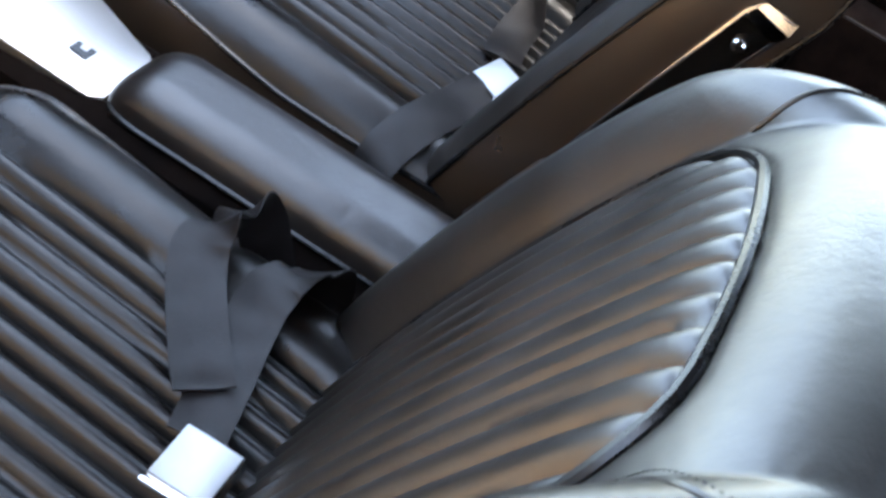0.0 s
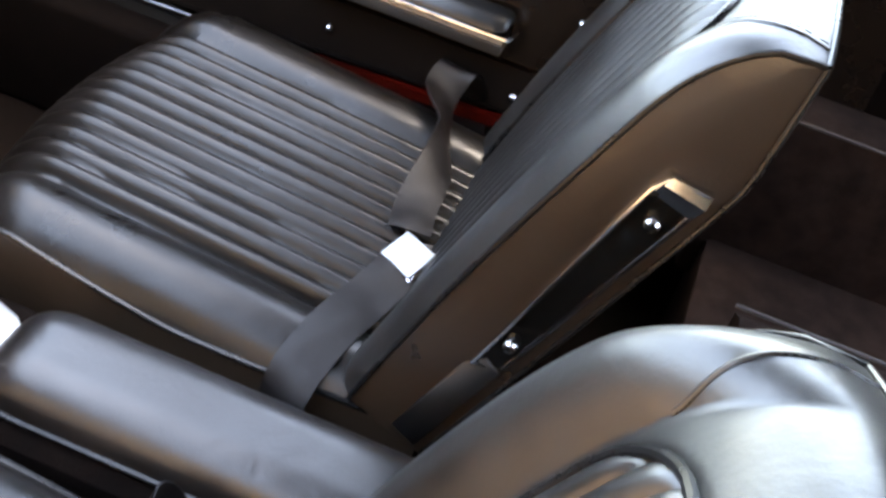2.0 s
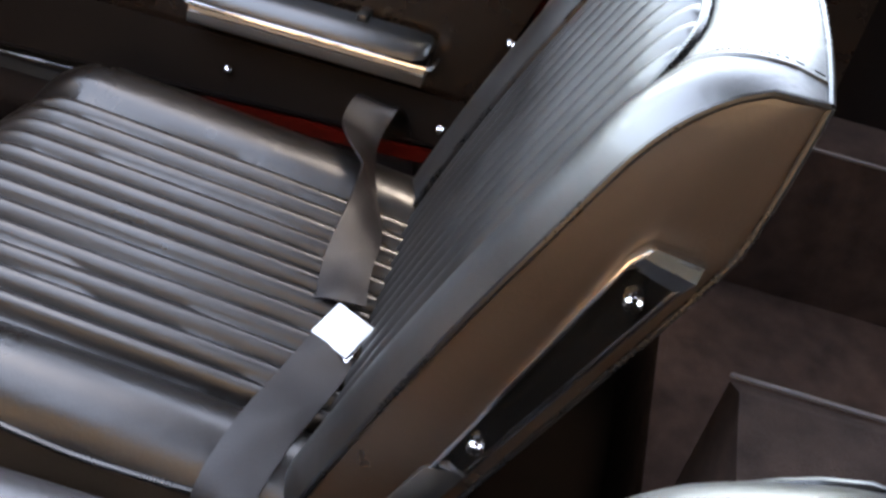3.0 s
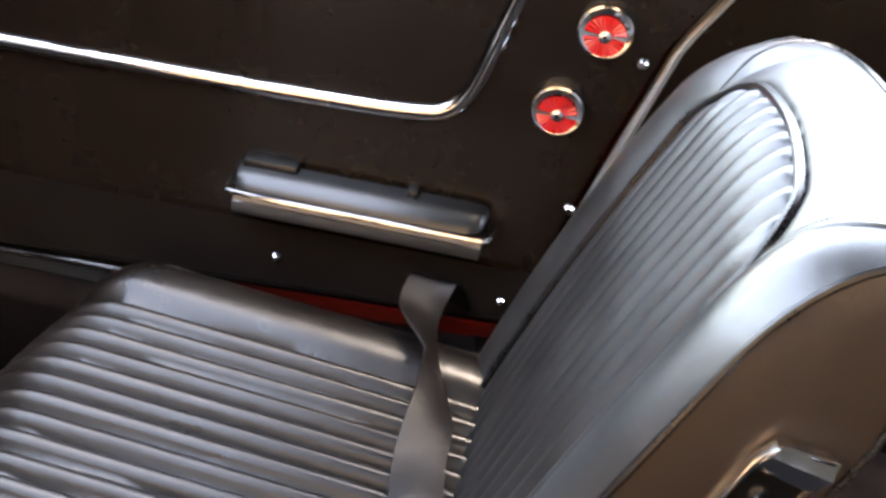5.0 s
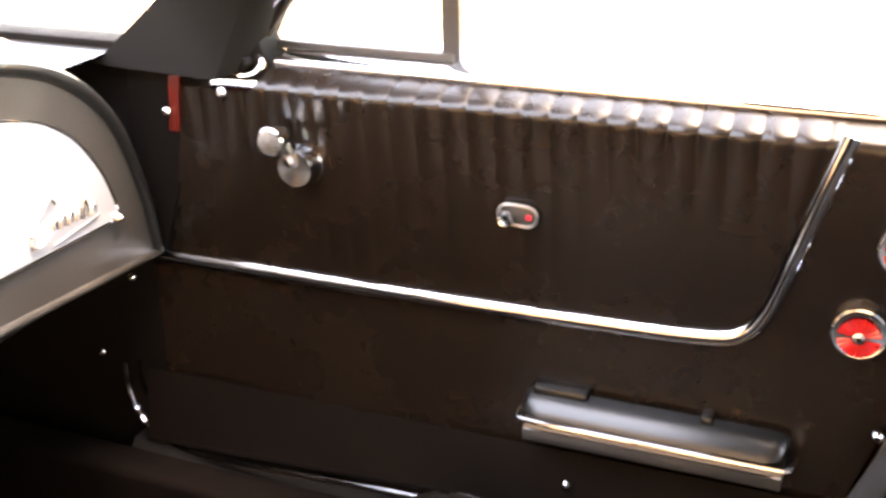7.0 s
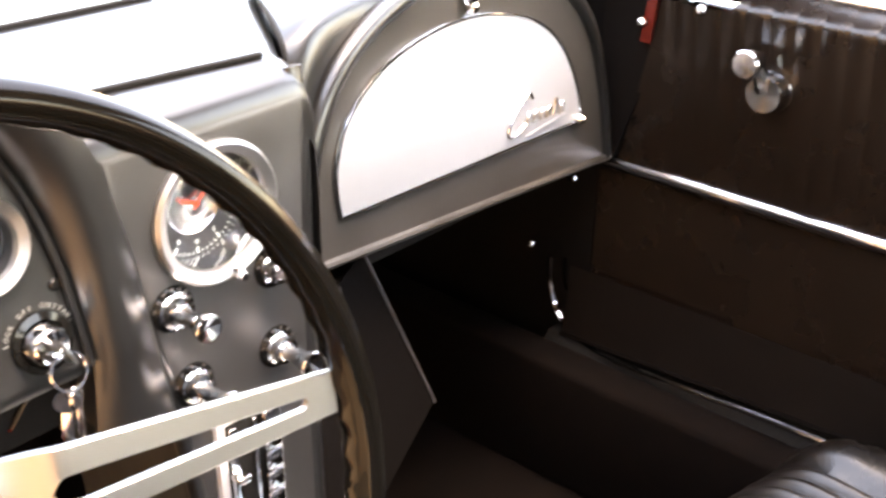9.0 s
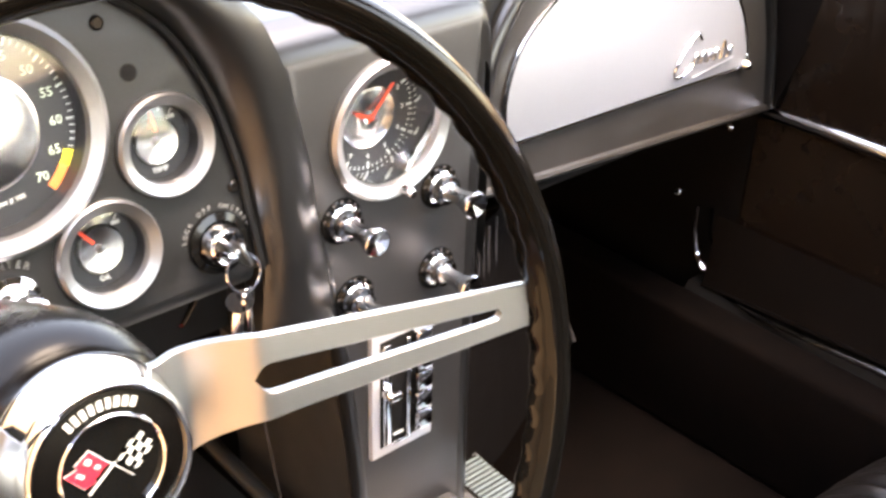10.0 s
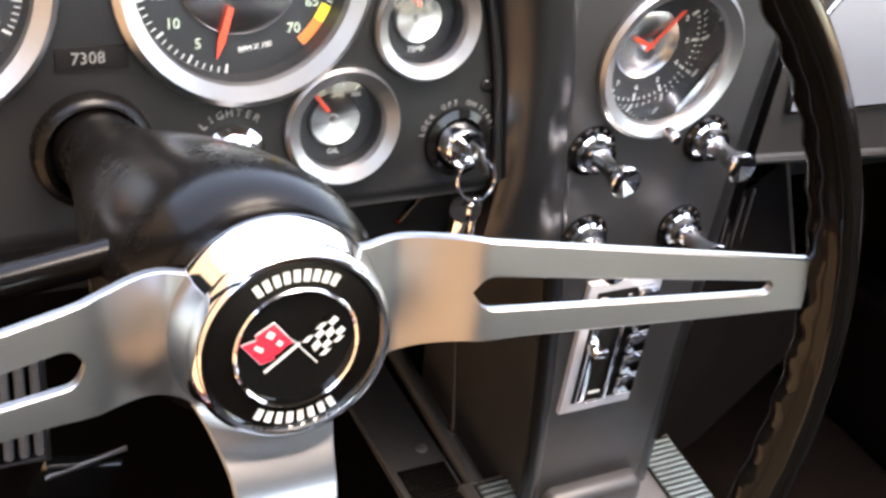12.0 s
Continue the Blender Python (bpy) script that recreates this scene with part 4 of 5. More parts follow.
# passenger cowl: its face is turned a little, the inner end nearer
FP = frame_at((0.0014, 0.8517, 0.0), (0.99, 0.141, 0), (0, 0, 1), (0.141, -0.99, 0))     # along the face, up, towards the seats
D_OUT = smooth_out([(0.103, 0.475), (0.104, 0.533), (0.117, 0.584), (0.151, 0.627), (0.211, 0.655), (0.296, 0.667), (0.391, 0.655), (0.477, 0.622), (0.547, 0.566), (0.588, 0.486), (0.611, 0.396)])
part("glove_face", prism(D_OUT, -0.008, 0.0, FP), COWL_PAINT_LIT, dash, "cowl face round the glove compartment, dash paint lightened for bounce")
RIM_LINE = [FP @ Vector((x, z, -0.002)) for x, z in D_OUT]
part("cowl_lip", tube(RIM_LINE, 0.0085, 12), DASH, dash, "rolled vinyl cowl edge")
part("cowl_lip", tube([FP @ Vector((0.103, 0.475, 0.001)), FP @ Vector((0.611, 0.396, 0.001))], 0.004, 8), COWL_PAINT_LIT, dash)

rows = []
for t in [0, 0.02, 0.045, 0.075, 0.11, 0.15, 0.2] + lin(0.28, 1, 8):
    fwd = 0.335 * t
    row = []
    for p in RIM_LINE:
        k = 1.02 - 0.30 * math.sin(t * math.pi / 2)
        out = Vector((p.x - 0.33, 0, (p.z - 0.47) * 1.6)).normalized() * 0.026 * math.sin(min(t * 5, 1) * math.pi / 2) * min(max((p.x - 0.20) / 0.15, 0), 1)
        row.append(Vector((0.385 + (p.x - 0.385) * k + 0.01 * t, p.y + 0.004 + fwd, 0.43 + (p.z + 0.006 - 0.43) * (1 - 0.06 * t * t))) + out)
    rows.append(row)
part("cowl_body", loft(rows, closed=False), DASH, dash, "padded passenger cowl", 70)
GROOVE = spline([(0.094, 0.862, 0.437), (0.095, 0.862, 0.500), (0.098, 0.866, 0.565), (0.101, 0.878, 0.632), (0.114, 0.905, 0.656), (0.166, 0.992, 0.662), (0.26, 1.10, 0.664)], 8)
part("cowl_flank", grid(lambda i, t: GROOVE[i].lerp(RIM_LINE[i] + Vector((0, 0.004, 0.006)), t) + Vector((-0.35, -0.25, 0.9)) * 0.012 * math.sin(math.pi * t), list(range(len(GROOVE))), lin(0, 1, 12)), DASH, dash, "padded flank of the passenger cowl", 70)
part("groove", tube([p + Vector((0, 0, 0.001)) for p in GROOVE], 0.0022, 6), DARK, dash, "dark seam beside the cowl")
G_OUT = smooth_out([(0.138, 0.506), (0.134, 0.547), (0.155, 0.588), (0.214, 0.617), (0.306, 0.624), (0.401, 0.606), (0.469, 0.572), (0.515, 0.521), (0.541, 0.463)], 6)
glove = thing("glove_compartment_door", (0.33, 0.90, 0.53), "satin aluminium glove compartment door with a script badge", "glove compartment")
part("door_panel", prism(G_OUT, -0.002, 0.003, FP, 0.0015), ALU_PANEL, glove)
part("rim", tube([FP @ Vector((x, z, 0.002)) for x, z in G_OUT + [G_OUT[0]]], 0.0020, 6), CHROME, glove)
part("button", lathe([(0, 0.008), (0.003, 0.0078), (0.0055, 0.004), (0.006, 0), (0, 0)], FP @ pose(0.532, 0.466, 0.003), 14), CHROME, glove, "small chrome stud")
part("badge", tube(spline([FP @ Vector((x, z, 0.0055)) for x, z in [(0.429, 0.519), (0.421, 0.527), (0.404, 0.519), (0.387, 0.503), (0.387, 0.493), (0.4, 0.491), (0.416, 0.497)]], 6), 0.0014, 6), CHROME, glove, "bright swept script badge")
part("badge_letters", join(*[tube(spline([FP @ Vector((0.418 + i * 0.0132 + a, 0.496 + i * -0.0018 + b + (0.007 if i == 4 and b > 0.009 else 0), 0.0055)) for a, b in ((0, 0), (0.005, 0.010), (0.0092, 0.008), (0.008, 0))], 5), 0.0012, 6) for i in range(6)]), CHROME, glove)
part("badge_bar", moved(rbox((0.422, 0.482, 0.003), (0.502, 0.483, 0.0052), 0.0006), FP), BUCKLE, glove, "grey bar under the script")
part("latch", join(lathe([(0, 0.012), (0.004, 0.012), (0.0075, 0.010), (0.010, 0.006), (0.010, 0), (0, 0)], FP @ pose(0.317, 0.644, 0.0), 20), moved(rbox((0.3120, 0.6280, 0.0), (0.3220, 0.6380, 0.012), 0.003), FP)), CHROME, glove, "chrome push latch")

# driver's cowl with the dial panel
TILT = 0.16
PN = Vector((0, -1, TILT)).normalized()
PUP = Vector((0, TILT, 1)).normalized()
PANEL = frame_at((-0.333, 0.853, 0.597), (1, 0, 0), PUP, PN)      # dial panel: x across, y up, z towards the driver


def on_panel(x, z, d=0.0):
    return PANEL @ pose(x + 0.333, (z - 0.597) / PUP.z, d)


half = [(0.225, -0.095), (0.222, -0.06), (0.218, -0.02), (0.203, 0.035), (0.172, 0.078), (0.115, 0.105), (0.0, 0.115)]
C_OUT = smooth_out(half + [(-a, b) for a, b in reversed(half[:-1])])
DIALS = [(-0.256, 0.626, 0.0575), (-0.410, 0.626, 0.0575), (-0.158, 0.597, 0.025), (-0.2045, 0.545, 0.026)]
panel = part("dial_panel", holed(prism(C_OUT, -0.03, 0.0, PANEL, 0.002), [lathe([(0, 0.01), (r, 0.01), (r, -0.02), (0, -0.02)], on_panel(x, z), 40) for x, z, r in DIALS]), DASH_PAINT, dash, "black painted dial panel")
part("panel_edge", tube([PANEL @ Vector((x, y, 0.003)) for x, y in C_OUT], 0.0026, 8), DASH, dash)
LIP = [(0.002, 0.0), (0.004, 0.016), (0.012, 0.026), (0.022, 0.024), (0.030, 0.010), (0.034, -0.02), (0.038, -0.30)]
MID = len(C_OUT) // 2
SIDE = spline([(-0.060, 0.836, 0.503), (-0.0652, 0.836, 0.538), (-0.0710, 0.836, 0.577), (-0.0885, 0.836, 0.642), (-0.120, 0.840, 0.690), (-0.19, 0.850, 0.731), (-0.333, 0.853, 0.748)], 8)


def lip_row(i):
    """Rolled lip across the cowl's edge."""
    x, y = C_OUT[i]
    a, b = C_OUT[max(i - 1, 0)], C_OUT[min(i + 1, len(C_OUT) - 1)]
    t = Vector((b[0] - a[0], b[1] - a[1], 0)).normalized()
    return spline([PANEL @ Vector((x + t.y * e, y - t.x * e, d * (0.12 + 0.88 * min(max((y - 0.01) / 0.075, 0), 1)) if d > 0 else d)) for e, d in LIP], 3)


def flank_row(left, right):
    """Convex flank from the panel's edge to the stack's edge, then forward."""
    pts = [left.lerp(right, t) + Vector((0, -0.013 * math.sin(math.pi * t ** 0.8), 0)) for t in lin(0, 1, 16)]
    return pts + [right + Vector((0.001, 0.006, 0)), right + Vector((0.0, 0.03, 0)), right + Vector((-0.004, 0.28, 0))]


rows = []
for z in lin(0.440, 0.497, 6):
    rows.append(flank_row(PANEL @ Vector((C_OUT[0][0] + 0.003, C_OUT[0][1], 0.001)) + Vector((-0.1 * (0.503 - z), 0, z - 0.503)), Vector((-0.060 + 0.14 * (0.503 - z), 0.836, z))))
for i in range(MID + 1):
    k = min(max((i - 27) / 19, 0), 1)
    k = k * k * (3 - 2 * k)
    f = flank_row(PANEL @ Vector((C_OUT[i][0] + 0.003, C_OUT[i][1], 0.001)), SIDE[i])
    rows.append([p.lerp(q, k) for p, q in zip(f, lip_row(i))])
rows += [lip_row(i) for i in range(MID + 1, len(C_OUT))]
part("driver_cowl", loft(rows, closed=False, caps=False), DASH, dash, "padded driver's cowl with a smooth flank", 60)
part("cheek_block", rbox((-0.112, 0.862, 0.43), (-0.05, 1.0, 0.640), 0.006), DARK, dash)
part("lower_edge", rbox((-0.56, 0.842, 0.492), (-0.108, 0.90, 0.507), 0.005), DASH_PAINT, dash)

# padded top between and ahead of the cowls
prof = [(0.841, 0.600), (0.841, 0.622), (0.8425, 0.632), (0.848, 0.642), (0.858, 0.649), (0.874, 0.653), (0.95, 0.656), (1.10, 0.657), (1.25, 0.655)]
prof = smooth_out(prof, 4)
side = [(0.0, 0.20), (0.0005, 0.05), (0.002, 0.014), (0.006, 0.005), (0.013, 0.001), (0.022, 0.0)]
cols = [(-0.105 + a, d) for a, d in side] + [(x, 0.0) for x in lin(-0.075, 0.062, 8)] + [(0.092 - a, d) for a, d in reversed(side)]
part("dash_top", grid(lambda c, k: Vector((c[0] + (0.70 * min(max(prof[int(k)][0] - 0.872, 0), 0.14) if c[0] > 0.06 else 0), prof[int(k)][0], prof[int(k)][1] - c[1])), cols, list(range(len(prof)))), DASH, dash, "padded dashboard top", 70)
part("top_filler", grid(lambda u, v: Vector((-0.62 + 1.24 * u, 0.97 + 0.28 * v, 0.612)), lin(0, 1, 4), lin(0, 1, 4)), DASH, dash)
part("speaker_slot", join(tube([(-0.055, 0.884, 0.6555), (0.070, 0.868, 0.6545)], 0.0022, 6)), DARK, dash, "dark slot in the padded top")
part("speaker_slot", tube([(-0.06, 1.045, 0.6585), (0.10, 1.035, 0.6585)], 0.0025, 6), DARK, dash)
# closing boxes below the dash, near-black in place of the shade there
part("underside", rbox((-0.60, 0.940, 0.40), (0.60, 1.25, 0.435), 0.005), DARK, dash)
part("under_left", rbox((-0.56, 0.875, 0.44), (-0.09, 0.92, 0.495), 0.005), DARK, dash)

# centre stack
stack = thing("centre_stack", (0.01, 0.86, 0.2), "black centre stack with clock, pull knobs and heater controls", "centre stack")
S_OUT = [(-0.026, 0.165), (0.083, 0.165), (0.079, 0.30), (0.079, 0.50), (0.083, 0.60), (0.083, 0.632), (-0.082, 0.632), (-0.076, 0.58), (-0.062, 0.50), (-0.045, 0.40), (-0.030, 0.27)]
part("stack_face", holed(prism(S_OUT, -1.02, -0.84, UPZ, 0.007, 3), [lathe([(0, 0.01), (0.0425, 0.01), (0.0425, -0.03), (0, -0.03)], UPZ @ pose(-0.001, 0.5695, -0.84), 40)]), STACK_PAINT_LIT, stack, "", 35)
part("edge_roll", tube(spline([(0.078, 0.848, 0.168), (0.076, 0.848, 0.30), (0.077, 0.848, 0.50), (0.081, 0.850, 0.60), (0.084, 0.858, 0.645)], 10), 0.0095, 12), DASH, stack, "rounded padded edge")
part("edge_roll", tube(spline([(-0.022, 0.846, 0.168), (-0.026, 0.846, 0.27), (-0.041, 0.846, 0.40), (-0.058, 0.846, 0.50)], 10), 0.0068, 12), DASH, stack, "rounded padded edge")
part("ash_tray", rbox((-0.016, 0.824, 0.176), (0.070, 0.86, 0.222), 0.010, 4), STACK_PAINT_LIT, stack, "black ashtray lid")
part("side_cover", loft([[Vector(p) for p in ((0.088, 0.862, 0.440), (0.088, 0.862, 0.17))], [Vector(p) for p in ((0.16, 0.899, 0.428), (0.19, 0.90, 0.16))], [Vector(p) for p in ((0.222, 0.934, 0.424), (0.318, 0.935, 0.215))]], closed=False), KICK_SHADED, stack, "side cover under the dashboard, shade in its near-black colour")
for x in (0.118, 0.129, 0.140, 0.157):
    part("rib", tube([(x, 0.8585 + 0.514 * (x - 0.088), 0.428), (x + 0.008, 0.8605 + 0.514 * (x - 0.080), 0.372)], 0.0011, 6), BINDING, stack)
part("cover_edge", tube([(0.222, 0.933, 0.424), (0.318, 0.934, 0.215)], 0.0018, 6), BINDING, stack)


def dial(ob_name, m, R, rin, depth, parent, label, cone=0.5, cone_at=(0, 0)):
    """Bezel, recessed black face, turned metal centre and glass; m faces the driver."""
    b = part(ob_name, lathe([(rin, -0.0015), (rin + 0.001, 0.0035), (R * 0.95, 0.0065), (R, 0.004), (R, -0.002)], m, 48), SATIN, parent, label, 30)
    part("face", lathe([(0, -depth + 0.002), (rin, -depth + 0.002), (rin, -depth), (0, -depth)], m, 40), DIAL, b)
    part("well", lathe([(rin * 0.98, -depth), (rin, -0.001)], m, 40), CHROME if depth > 0.02 else DIAL, b)
    c = rin * cone
    spun(part("centre", lathe([(0, 0.0035), (c * 0.12, 0.0035), (c * 0.2, 0.0012), (c * 0.9, 0.0028), (c, 0.0015), (c, 0)], m @ pose(cone_at[0], cone_at[1], -depth + 0.002), 40), SPUN, b, "turned metal centre"), m)
    g = part("glass", lathe([(0, 0.0025), (rin * 0.5, 0.0020), (rin * 0.999, 0.0004)], m, 40), GLASS, b)
    g.visible_shadow = False
    return b


def ticks(m, parent, r0, r1, angles, w, mat, depth):
    gs = []
    for a in angles:
        gs.append(moved(rbox((r0, -w / 2, 0), (r1, w / 2, 0.0004), 0), m @ pose(0, 0, -depth + 0.0022, 0, 0, a)))
    return part("ticks", join(*gs), mat, parent, smooth=0)


def needle(m, parent, a, r, depth, w=0.0022, h=0.004, r0=0.42):
    return part("needle", moved(prism([(r * r0, -w * 0.5), (r * 0.8, -w * 0.6), (r, 0), (r * 0.8, w * 0.6), (r * r0, w * 0.5)], 0, 0.0008), m @ pose(0, 0, -depth + 0.002 + h, 0, 0, a)), NEEDLE, parent, "red needle", smooth=0)


# tachometer
TM = on_panel(-0.256, 0.626)
tach = dial("tachometer", TM, 0.066, 0.0545, 0.014, dash, "tachometer with a silver bezel and black face", 0.60)
TA = lambda v: 240 - (v - 5) * 4.43
ticks(TM, tach, 0.0485, 0.053, [TA(v) for v in range(0, 71, 5)], 0.0011, WHITE, 0.014)
ticks(TM, tach, 0.0500, 0.053, [TA(v) for v in range(0, 71) if v % 5], 0.0006, WHITE, 0.014)
for v in range(5, 71, 5):
    a = radians(TA(v))
    lettering("numeral", str(v), 0.0075, TM @ pose(0.0425 * math.cos(a), 0.0425 * math.sin(a), -0.0116), GREEN, tach)
lettering("caption", "RPM X 100", 0.0038, TM @ pose(0.008, -0.040, -0.0116, 0, 0, 8), WHITE, tach)
for v0, v1, mt in ((64.5, 66.8, YELLOW), (66.8, 70.5, ORANGE)):
    an = lin(TA(v0), TA(v1), 8)
    part("red_zone", moved(prism([(0.0530 * math.cos(radians(a)), 0.0530 * math.sin(radians(a))) for a in an] + [(0.0475 * math.cos(radians(a)), 0.0475 * math.sin(radians(a))) for a in reversed(an)], 0, 0.0004), TM @ pose(0, 0, -0.0117)), mt, tach, smooth=0)
needle(TM, tach, TA(2), 0.046, 0.014, 0.0030)
# speedometer
SM = on_panel(-0.410, 0.626)
speedo = dial("speedometer", SM, 0.066, 0.0545, 0.014, dash, "speedometer with a silver bezel and black face", 0.60)
SA = lambda v: 250 - v * 1.75
ticks(SM, speedo, 0.0485, 0.053, [SA(v) for v in range(0, 161, 10)], 0.0011, WHITE, 0.014)
ticks(SM, speedo, 0.0500, 0.053, [SA(v) for v in range(0, 161, 2) if v % 10], 0.0006, WHITE, 0.014)
for v in range(0, 161, 20):
    a = radians(SA(v))
    lettering("numeral", str(v), 0.0085, SM @ pose(0.0405 * math.cos(a), 0.0405 * math.sin(a), -0.0116), GREEN, speedo)
needle(SM, speedo, SA(0), 0.046, 0.014, 0.0030)
# small dials
for nm, x, z, R, cap, ang in (("temperature_gauge", -0.158, 0.597, 0.0310, "TEMP", 98), ("oil_gauge", -0.2045, 0.545, 0.0325, "OIL", 128)):
    m = on_panel(x, z)
    g = dial(nm, m, R, R * 0.73, 0.013, dash, "small round gauge with a silver bezel", 0.64)
    ticks(m, g, R * 0.58, R * 0.68, [125, 100, 75, 52], 0.0009, WHITE, 0.013)
    part("mark", moved(rbox((R * 0.30, R * 0.36, 0.0), (R * 0.46, R * 0.43, 0.0004), 0), m @ pose(0, 0, -0.0108)), WHITE, g, smooth=0)
    lettering("caption", cap, 0.0044, m @ pose(0, -R * 0.56, -0.0108), WHITE, g)
    needle(m, g, ang, R * 0.66, 0.013, 0.0018, 0.004, 0.35)
# trip counter
part("odometer", moved(rbox((-0.017, -0.0055, 0.0), (0.017, 0.0055, 0.0015), 0.0005), on_panel(-0.331, 0.590)), DARK, dash)
lettering("numeral", "7308", 0.0080, on_panel(-0.333, 0.590, 0.0018), GREY, dash)
part("panel_hole", lathe([(0, 0.0006), (0.005, 0.0006), (0.005, 0.0), (0, 0.0)], on_panel(-0.172, 0.642), 14), DARK, dash)
for x, z in ((-0.118, 0.560), (-0.185, 0.672)):
    part("panel_screw", lathe([(0, 0.002), (0.003, 0.002), (0.0042, 0.0008), (0.0045, 0), (0, 0)], on_panel(x, z), 12), BLACK, dash)
# lighter
lm = on_panel(-0.264, 0.535)
lighter = part("cigarette_lighter", lathe([(0.0, 0.0), (0.0165, 0.0), (0.0165, 0.003), (0.0125, 0.005), (0.0125, 0.010), (0.008, 0.011), (0.0075, 0.018), (0.0115, 0.022), (0.0118, 0.030), (0.009, 0.032), (0, 0.030)], lm, 24), CHROME, dash, "chrome cigarette lighter knob")
for ch, a in zip("LIGHTER", lin(132, 56, 7)):
    lettering("letter", ch, 0.0058, lm @ pose(0.0225 * math.cos(radians(a)), 0.0225 * math.sin(radians(a)), 0.0006, 0, 0, a - 90), GREY, lighter)
# ignition switch with keys
im = on_panel(-0.135, 0.529)
ign = part("ignition_switch", lathe([(0, 0), (0.0150, 0), (0.0148, 0.003), (0.0128, 0.006), (0.0124, 0.012), (0.0105, 0.0145), (0.0085, 0.0135), (0, 0.0125)], im, 28), CHROME, dash, "chrome ignition switch")
part("collar", lathe([(0.0150, 0.0), (0.0200, 0.0), (0.0196, 0.0030), (0.0150, 0.0042)], im, 24), BLACK, ign)
for word, a in (("LOCK", 150), ("OFF", 105), ("ON", 70), ("START", 35)):
    for i, ch in enumerate(word):
        b = a - (i - (len(word) - 1) / 2) * 9.5
        lettering("letter", ch, 0.0042, im @ pose(0.0228 * math.cos(radians(b)), 0.0228 * math.sin(radians(b)), 0.0006, 0, 0, b - 90), GREY, ign)
keys = thing("key_ring", (-0.13, 0.82, 0.50), "bunch of metal keys hanging on a split ring", "keys")
part("inserted_key", join(moved(rbox((-0.0011, -0.0035, 0.010), (0.0011, 0.0035, 0.022), 0.0005), im @ pose(0, 0, 0, 0, 0, 20)), moved(rbox((-0.0013, -0.0085, 0.021), (0.0013, 0.0085, 0.034), 0.0012), im @ pose(0, 0, 0, 0, 0, 20))), STEEL, keys)
kc = im @ Vector((-0.001, -0.008, 0.028))
part("ring", tube([kc + Vector((0.0115 * math.cos(a), 0.003 * math.sin(a) - 0.001, -0.004 + 0.0115 * math.sin(a))) for a in lin(0, 2 * math.pi * 23 / 24, 24)], 0.0009, 6, loop=True), CHROME, keys)
for dx, tilt, ln in ((-0.003, 4, 0.046), (0.003, -3, 0.040), (0.000, 10, 0.036)):
    km = Matrix.Translation(kc + Vector((dx, 0.001, -0.016))) @ pose(0, 0, 0, 90, tilt, 35 * (1 if dx > 0 else -1))
    part("key", join(moved(prism(arc(0, -0.0085, 0.0080, 80, 440, 16) + arc(0, -0.004, 0.002, 440, 80, 10), -0.001, 0.001), km), moved(rbox((-0.0035, -ln, -0.0009), (0.0035, -0.015, 0.0009), 0.0004), km)), CHROME, keys, "cut metal key")
part("toggle", join(lathe([(0, 0.006), (0.004, 0.006), (0.005, 0.0), (0, 0)], frame_at((-0.140, 0.872, 0.480), (1, 0, 0), (0, 0, 1), (0, -1, 0)), 10), tube([(-0.140, 0.866, 0.480), (-0.163, 0.845, 0.478)], [0.0028, 0.0016], 8)), CHROME, dash, "small chrome toggle under the panel")

# clock
CM = UPZ @ pose(-0.001, 0.5695, -0.84)
clock = dial("clock", CM, 0.0505, 0.0405, 0.026, stack, "deep round clock with a wide silver bezel", 0.55)
ticks(CM, clock, 0.0335, 0.0385, [i * 30 for i in range(12)], 0.0016, WHITE, 0.026)
ticks(CM, clock, 0.0365, 0.0385, [i * 6 for i in range(60) if i % 5], 0.0007, WHITE, 0.026)
for v in range(1, 13):
    a = radians(90 - 30 * v)
    lettering("numeral", str(v), 0.0048, CM @ pose(0.0300 * math.cos(a), 0.0295 * math.sin(a), -0.0236), WHITE, clock)
needle(CM, clock, 48, 0.034, 0.026, 0.0020, 0.004, -0.12)
needle(CM, clock, 155, 0.016, 0.026, 0.0024, 0.0046, -0.1)
part("stem", lathe([(0, 0.012), (0.003, 0.012), (0.0045, 0.009), (0.004, 0.0), (0, 0)], CM @ pose(0.008, -0.046, 0.004), 12), CHROME, clock)


def pull_knob(x, z, bars):
    m = UPZ @ pose(x, z, -0.84)
    k = part("pull_knob", lathe([(0, 0.0), (0.0125, 0.0), (0.0125, 0.004), (0.0105, 0.005), (0.0105, 0.011), (0.0072, 0.012), (0.0060, 0.015), (0.0058, 0.022), (0.0066, 0.027), (0.0082, 0.032), (0.0100, 0.0370), (0.0101, 0.0390), (0.0094, 0.0398)], m, 24), CHROME, stack, "flared chrome pull knob")
    part("knob_face", lathe([(0.0094, 0.0396), (0.0, 0.0362)], m, 8), CHROME, k, smooth=0)
    part("escutcheon", lathe([(0.0126, 0.0), (0.0168, 0.0), (0.0165, 0.0012), (0.0126, 0.0012)], m, 24), BLACK, k)
    part("marking", join(*[moved(rbox((-0.0012, 0.0136, 0.0012), (0.0012, 0.0156, 0.0015), 0), m @ pose(0, 0, 0, 0, 0, a)) for a in lin(75, -75, bars)]), BINDING, k, smooth=0)


for x, z, n in ((-0.0425, 0.5135, 7), (0.0435, 0.5125, 6), (-0.0325, 0.450, 5), (0.0425, 0.4465, 6)):
    pull_knob(x, z, n)

# heater controls
hm = UPZ @ pose(0.0085, 0.357, -0.84)
